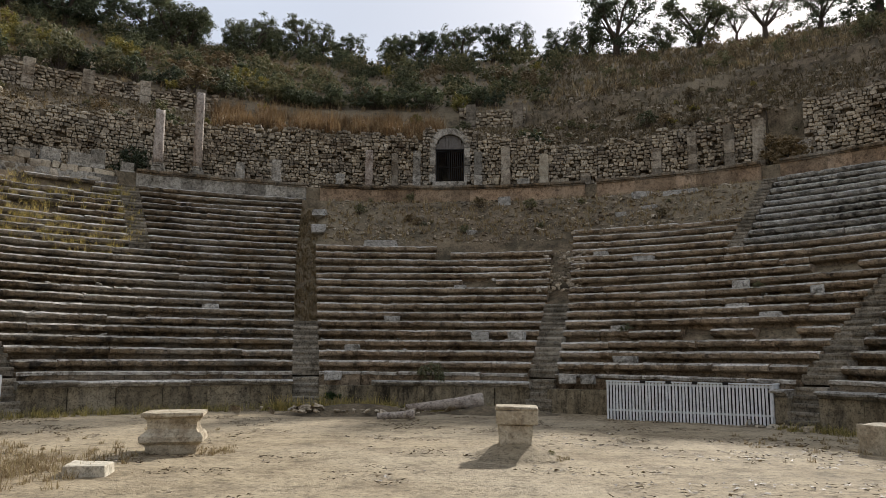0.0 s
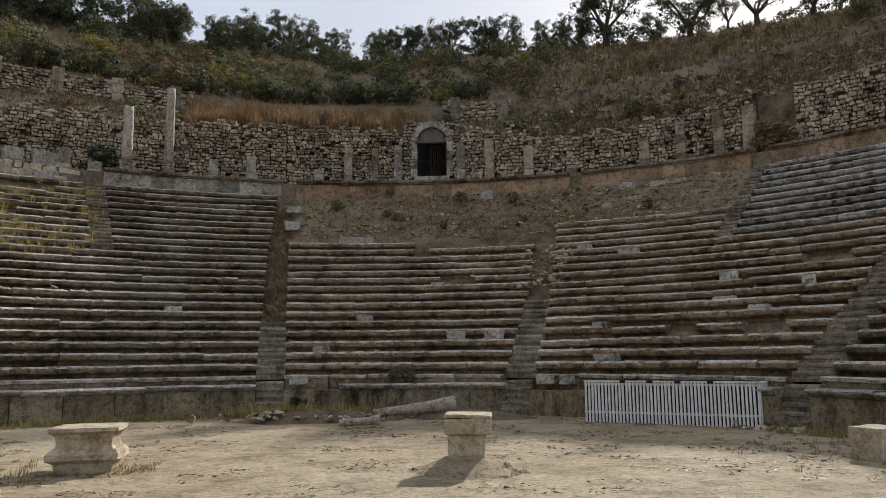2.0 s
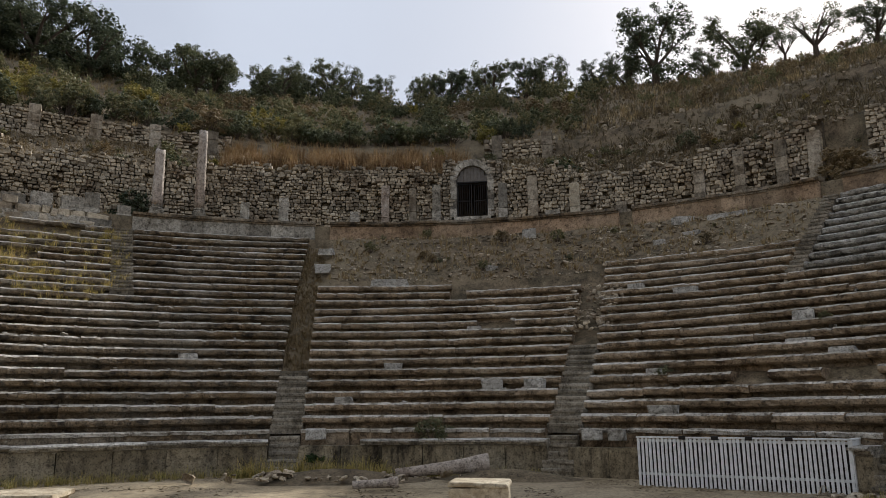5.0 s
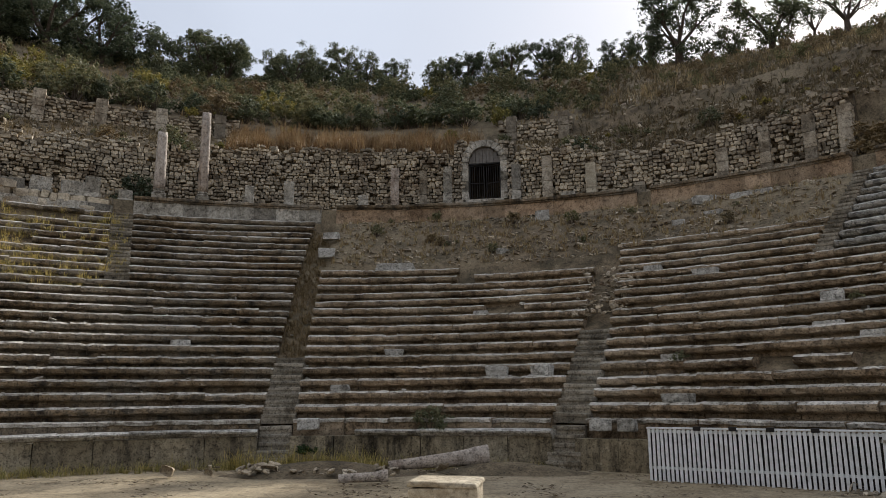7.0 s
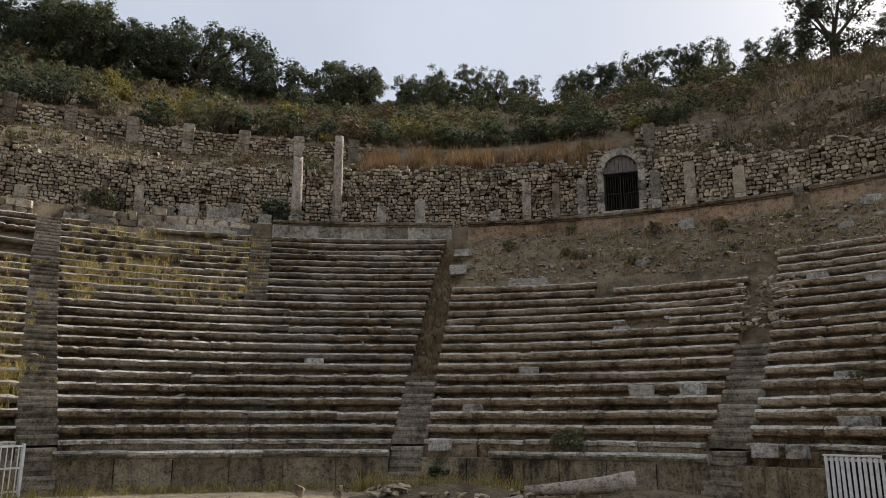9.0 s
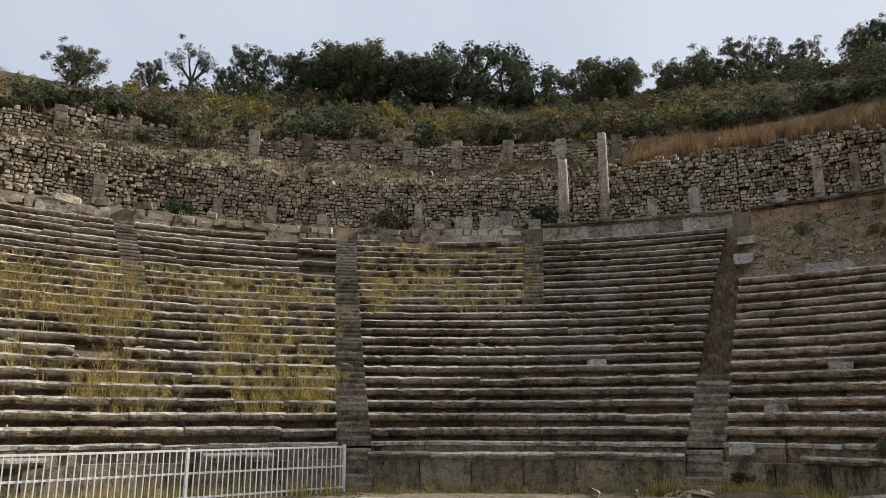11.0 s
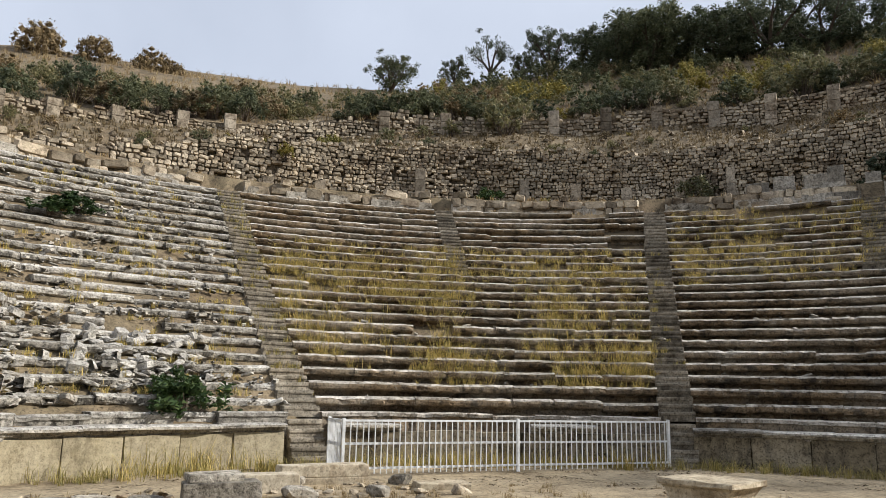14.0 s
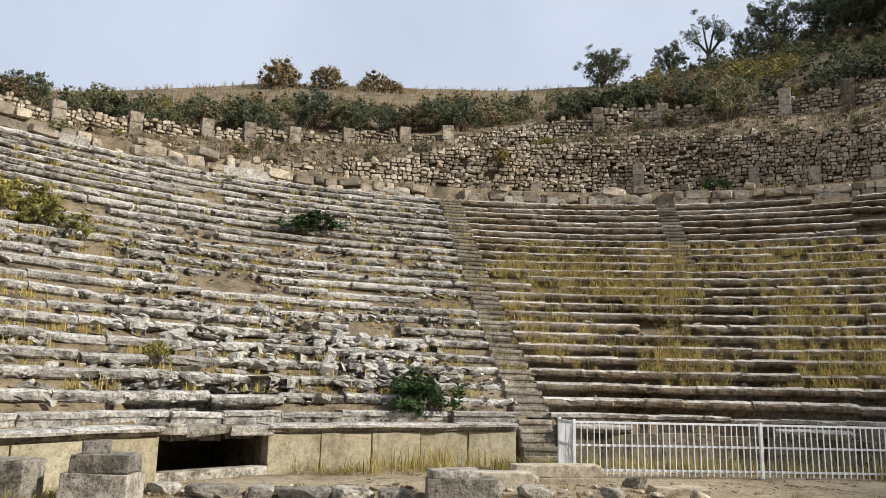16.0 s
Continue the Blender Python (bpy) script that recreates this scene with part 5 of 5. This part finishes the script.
for kind, az, r, z, s in (("yellow", -78.1, 30.9, 13.4, 1.0), ("yellow", -82.4, 29.2, 12.1, 0.95), ("fig", -63.6, 27.8, 10.2, 0.95), ("yellow", -58.1, 28.2, 10.2, 0.7), ("fig", -101.9, 12.95, 1.05, 1.1), ("fig", -97.3, 13.1, 1.0, 0.38),
                          ("yellow", -125.2, 14.2, 1.95, 0.6), ("fig", -103.0, 21.7, 6.8, 0.85), ("fig", -105.2, 21.4, 6.6, 0.75), ("yellow", -127.0, 19.8, 4.9, 1.75), ("yellow", -129.0, 20.5, 5.6, 1.3), ("scrub", -114.9, 26.7, 9.8, 0.7), ("scrub", -121.2, 26.7, 9.8, 0.75),
                          ("scrub", 0.25, 25.9, 9.4, 0.75), ("dark", -28.9, 28.9, 10.3, 1.1), ("dark", -11.5, 36.3, 17.4, 1.6), ("yellow", -15.5, 35.5, 16.6, 1.0), ("scrub", 43.7, 17.1, 3.85, 0.4), ("scrub", 31.1, 14.95, 2.45, 0.36),
                          ("scrub", 7.0, 12.5, 0.6, 0.5), ("scrub", 10.0, 12.45, 0.5, 0.4), ("fig", -7.2, 12.0, 0.35, 0.3), ("yellow", 0.0, 34.0, 16.0, 0.9), ("dark", -3.5, 37.0, 18.0, 1.0), ("scrub", -44, 28.8, 10.2, 0.9), ("dark", -70, 37, 17.5, 1.4),
                          ("scrub", -66, 34.3, 15.9, 1.2), ("scrub", -61.0, 34.2, 15.9, 1.5), ("scrub", 5.0, 33.8, 15.2, 0.6), ("dark", 8.0, 37, 18, 1.3), ("dark", 13.0, 30.6, 13.2, 0.8), ("scrub", 75, 3.72, 0.04, 0.17), ("brown", 37.6, 29.2, 10.2, 1.5), ("brown", 38.6, 28.8, 10.2, 1.2), ("scrub", 38.2, 30.6, 12.4, 1.4)):
    plant(kind, at(r, az, z), s, 0.75 if kind == "fig" else 1.0)


for kind, mats in far.items():
    src = [[c for c in s.children if c.name.startswith("foliage")][0].data for s in SHRUBS[kind]]
    arr = []
    for me in src:
        co, tri = np.empty(len(me.vertices) * 3), np.empty(len(me.polygons) * 3, int)
        me.vertices.foreach_get("co", co)
        me.loops.foreach_get("vertex_index", tri)
        tri = tri.reshape(-1, 3)
        leaves = tri[:, 1] == tri[:, 0] + 1
        arr.append((co.reshape(-1, 3), np.concatenate([tri[leaves][::2], tri[~leaves]])))
    V, F, o = [], [], 0
    for i, m in enumerate(mats):
        co, tri = arr[i % len(arr)]
        V.append(co @ np.array(m)[:3, :3].T + np.array(m)[:3, 3])
        F.append(tri + o)
        o += len(co)
    V, F = np.concatenate(V), np.concatenate(F)
    ob = new("hillside_scrub", cloud_mesh("hillside_scrub", V, F, src[0].materials[0]))
    tagged(ob, {"dark": "dark green scrub covering the upper hillside", "scrub": "grey-green scrub covering the upper hillside", "brown": "dry brown scrub on the upper hillside", "yellow": "yellow autumn scrub on the upper hillside"}[kind], "scrub", kind="stuff")


def blades(name, spots, per, height, width, lean, material, label, seed):
    """Grass or weeds: bent blades in tufts. Spots: x, y, z, size."""
    g = np.random.default_rng(seed)
    S = np.repeat(np.array(spots, float), per, axis=0)
    n = len(S)
    a = g.uniform(0, 2 * np.pi, n)
    base = S[:, :3] + np.stack([g.normal(size=n) * 0.07, g.normal(size=n) * 0.07, np.full(n, -0.04)], 1) * S[:, 3:4]
    h = (height * g.uniform(0.35, 1.1, n) * S[:, 3])[:, None]
    ln = (lean * g.uniform(0.1, 1.0, n))[:, None]
    d = np.stack([np.cos(a), np.sin(a), 0 * a], 1)
    t = np.stack([-np.sin(a), np.cos(a), 0 * a], 1)
    w = (width * g.uniform(0.6, 1.4, n))[:, None]
    up = np.array([[0, 0, 1.0]])
    mid = base + up * h * 0.55 + d * h * ln * 0.35
    tip = base + up * h * (1 - 0.3 * ln) + d * h * ln
    V = np.stack([base - t * w, base + t * w, mid + t * w * 0.8, mid - t * w * 0.8, tip], 1).reshape(-1, 3)
    i = np.arange(n) * 5
    F = np.stack([i, i + 1, i + 2, i + 3], 1).tolist() + np.stack([i + 3, i + 2, i + 4], 1).tolist()
    me = bpy.data.meshes.new(name)
    me.from_pydata(V.tolist(), [], F)
    me.materials.append(material)
    tagged(new(name, me), label, "grass", kind="stuff")


def scatter(n, az0, az1, r0, r1, s0, s1, z_of=None, keep=None):
    out = []
    for _ in range(n):
        az, r = rng.uniform(az0, az1), rng.uniform(r0, r1)
        if keep and not keep(az, r):
            continue
        p = at(r, az, (z_of or ground_z)(r, az) if z_of is None else z_of(r, az))
        out.append((p.x, p.y, p.z, rng.uniform(s0, s1)))
    return out


def seat_top(r, az):
    k = (r - 13.14) / ROW_W + 1 if r < 19.86 else 13 + (r - 19.86) / UP_W
    return row_z(max(0, math.floor(k)))


blades("tall_dry_grass", scatter(1300, -21, 3, 30.2, 34.6, 0.25, 1.3, None, lambda az, r: n3(az * 0.5, r * 0.8, 3) > -0.15), 22, 1.15, 0.012, 0.6, M_RUSSET, "tall orange dry grass above the rubble wall", 1)
blades("hill_grass", scatter(5200, -128, 55, 36, 60, 0.5, 1.2), 12, 0.6, 0.013, 0.9, M_DRY, "dry straw-coloured grass over the hillside", 2)
blades("right_slope_grass", scatter(9500, 12, 62, 30.2, 62, 0.3, 1.1), 6, 0.55, 0.02, 0.9, M_BROWN, "dull dry grass on the steep slope", 12)
blades("wall_grass", scatter(5200, -128, 45, 30.0, 34.7, 0.3, 0.9), 10, 0.42, 0.015, 0.7, M_BROWN, "dry grass behind the ragged wall", 3)
blades("bare_slope_grass", scatter(900, -9, 38, 21.5, 26, 0.3, 0.9), 10, 0.45, 0.012, 0.8, M_DRY, "sparse dry grass on the earth slope", 4)
dens = lambda az, r: n3(az * 0.16, r * 0.45, 1) + rng.uniform(-0.5, 0.5) > -0.02
blades("seat_weeds", scatter(2100, -88, -50.5, 14.0, 20.6, 0.2, 1.2, seat_top, dens), 15, 0.62, 0.0042, 1.7, M_WEED, "tall yellowing weeds between marble seats", 5)
blades("upper_weeds", scatter(850, -47, -30, 19.6, 25.0, 0.2, 1.1, seat_top, dens) + scatter(420, -87, -50, 19.8, 22.0, 0.4, 1.0, seat_top) + scatter(34, -30.5, -29.0, 20, 25, 0.4, 1.0, seat_top), 15, 0.5, 0.0042, 1.3, M_WEED, "yellow weeds on the upper seats", 6)
blades("ruin_weeds", scatter(1500, -140, -91, 13.2, 25, 0.3, 0.85, seat_top, lambda az, r: n3(az * 0.2, r * 0.6, 9) > -0.05), 18, 0.4, 0.005, 1.0, M_WEED, "dry weeds among tumbled seats", 7)
blades("stair_weeds", [(*at(r, stair_az(s, r) + math.degrees(rng.uniform(-0.44, 0.44) / r), seat_top(r, 0) - 0.05), rng.uniform(0.3, 0.9)) for s, lo, hi, n in (("c", 13.5, 25, 170), ("b", 15, 22, 40)) for r in [rng.uniform(lo, hi) for _ in range(n)]],
       18, 0.4, 0.006, 1.0, M_WEED, "dry weeds lining the stairways", 8)
blades("gully_weeds", [(*at(r, stair_az("a", r) + math.degrees(rng.uniform(-0.44, 0.44) / r), seat_line(r) - 0.3), rng.uniform(0.3, 1.0)) for r in [rng.uniform(15.8, 25) for _ in range(340)]], 16, 0.42, 0.007, 1.3, M_BROWN, "brown withered weeds filling an overgrown stairway", 15)
blades("ledge_grass", scatter(700, -140, -31, 26.7, 29.2, 0.4, 1.0) + scatter(200, -140, -31, 25.5, 26.2, 0.3, 0.8), 12, 0.42, 0.012, 0.8, M_DRY, "dry grass on the ledge below the wall", 13)
blades("wall_foot_grass", scatter(560, -150, 22, 11.2, 12.05, 0.4, 1.1, None, lambda az, r: not -131 < az < -117.5) + scatter(60, 56, 75, 11.3, 12.0, 0.3, 0.8), 24, 0.42, 0.0042, 1.2, M_WEED, "dry grass along the foot of the orchestra wall", 9)
blades("green_weeds", scatter(70, -16, 3, 11.2, 12.0, 0.6, 1.3) + scatter(60, -86, -52, 10.9, 12.0, 0.6, 1.2) + scatter(25, -112, -96, 10.8, 12, 0.8, 1.6), 20, 0.55, 0.0055, 0.8, M_WEED, "tall weeds at the foot of the orchestra wall", 10)
blades("sand_grass", [(*Vector((x, y, 0.0)), s) for x, y, s in [(rng.gauss(-7.2, 1.2), rng.gauss(11.5, 1.6), rng.uniform(0.3, 0.8)) for _ in range(160)] + [(rng.gauss(7.4, 0.9), rng.gauss(14.6, 1.0), rng.uniform(0.3, 0.7)) for _ in range(60)]
                         + [(rng.gauss(-3.8, 0.25), rng.gauss(12.7, 0.25), rng.uniform(0.3, 0.7)) for _ in range(25)] + [(rng.gauss(-5.9, 0.5), rng.gauss(10.3, 0.9), rng.uniform(0.5, 1.3)) for _ in range(170)] + [(rng.gauss(1.7, 0.18), rng.gauss(12.15, 0.18), 0.5) for _ in range(16)]
                         + [(rng.uniform(-10.5, -8.8), rng.uniform(3, 12), rng.uniform(0.3, 0.7)) for _ in range(120)]], 22, 0.24, 0.005, 1.1, M_DRY, "dry grass in the sand of the orchestra", 11)


# dead leaves and twigs on the sand
def litter():
    g = np.random.default_rng(21)
    pts = []
    for _ in range(5200):
        r, az = 11.8 * math.sqrt(rng.random()), rng.uniform(-180, 180)
        p = at(r, az, 0)
        if n3(p.x * 0.55, p.y * 0.9, 2) + 0.12 * (p.x > 1) > 0.12:
            pts.append((p.x, p.y, ground_z(r, az) + 0.012, 1))
    V, F = leaf_cloud(21, [(x, y, z, 0.12) for x, y, z, _ in pts], 6, 0.05, 1.3, 0.35)
    V[:, 2] = np.abs(V[:, 2] % 0.05) * 0.5 + 0.012
    tagged(new("leaf_litter", cloud_mesh("leaf_litter", V, F, M_LITTER)), "brown dead leaves scattered over the sand", "leaf litter", kind="stuff")


litter()


# broken stone: ruined seats, earth slope, wall foot
def rubble(name, spots, lo, hi, material, label, flat=1.0, round_share=0.75):
    shapes, mats = [], []
    for x, y, z, s in spots:
        w = rng.uniform(lo, hi) * s
        shapes.append(PEBBLES[rng.randrange(8)] if rng.random() < round_share else STONES[rng.randrange(14)])
        mats.append(pose(x, y, z + w * 0.12, rng.uniform(-25, 25), rng.uniform(-25, 25), rng.uniform(0, 360)) @ Matrix.Diagonal((w * rng.uniform(0.8, 1.6), w, w * rng.uniform(0.5, 0.95) * flat, 1)))
    tagged(new(name, joined(name, shapes, mats, material)), label, "rubble", kind="stuff")


ruin = lambda az, r: n3(az * 0.14, r * 0.5, 4) > -0.08
ruin_z = lambda r, az: ground_z(r, az) + 0.12
rubble("seat_rubble", scatter(4600, -150, -91.5, 13.0, 25.3, 0.4, 1.3, ruin_z, ruin), 0.06, 0.24, M_WHITE_I, "pale broken stones heaped over ruined seats", 0.55, 0.35)
HEAP = [mesh_of("stone", v, f, M_PALE_LIT) for v, f in PEBBLES + STONES[:6]]
for az0, az1, r1, n, label in ((-110, -98, 15.6, 190, "heap of pale broken stones over the lowest rows"), (-128, -112, 16.6, 100, "tumbled pale stones on ruined lower rows")):
    t = thing("stone_heap", polar(14.4, (az0 + az1) / 2, 1.6), label, "stone heap")
    for x, y, z, w in scatter(n, az0, az1, 13.5, r1, 0.12, 0.42, ruin_z):
        link_part("stone", HEAP[rng.randrange(14)], t, pose(x, y, z + w * 0.12, rng.uniform(-22, 22), rng.uniform(-22, 22), rng.uniform(0, 360)) @ Matrix.Diagonal((w * rng.uniform(0.9, 1.5), w, w * rng.uniform(0.45, 0.75), 1)))
rubble("slope_rubble", scatter(2400, -9, 38, 20.5, 26.0, 0.4, 1.2, None, bare_keep := (lambda az, r: bare(r, az))), 0.06, 0.22, M_RUBBLE_I, "broken stones strewn over the earth slope")
rubble("stair_rubble", scatter(260, 17.0, 23.0, 17.6, 20.8, 0.5, 1.2, lambda r, az: seat_line(r) - 0.05), 0.07, 0.24, M_RUBBLE_I, "loose stones of a collapsed stairway")
rubble("seat_chips", scatter(170, -88, 56, 13.2, 19.5, 0.4, 1.0, seat_top), 0.08, 0.24, M_WHITE_I, "small pale stone chips on the seats")
rubble("wall_rubble", scatter(900, -125, 38, 30.0, 34.6, 0.4, 1.1) + scatter(900, -125, 38, 29.5, 30.4, 0.5, 1.2, lambda r, az: wall_top(az) - 0.12, lambda az, r: not 0 < az < 8) + scatter(900, 13, 62, 30.1, 38, 0.4, 1.1) + scatter(260, 30, 62, 38, 50, 0.5, 1.3), 0.12, 0.42, M_RUBBLE_I, "stones fallen from the ragged wall")
rubble("floor_stones", [(rng.gauss(-2.6, 1.1), rng.gauss(21.1, 0.5), 0.12, rng.uniform(0.4, 1.4)) for _ in range(130)] + [(rng.gauss(2.2, 0.9), rng.gauss(22.4, 0.35), 0, rng.uniform(0.4, 1)) for _ in range(40)] + scatter(60, 52, 60, 11.6, 12.1, 0.5, 1.3)
       + [(rng.uniform(-10.8, -8.6), rng.uniform(2.5, 12), 0, rng.uniform(0.4, 1.1)) for _ in range(90)], 0.06, 0.26, M_RUBBLE_I, "scattered stones along the orchestra edge")
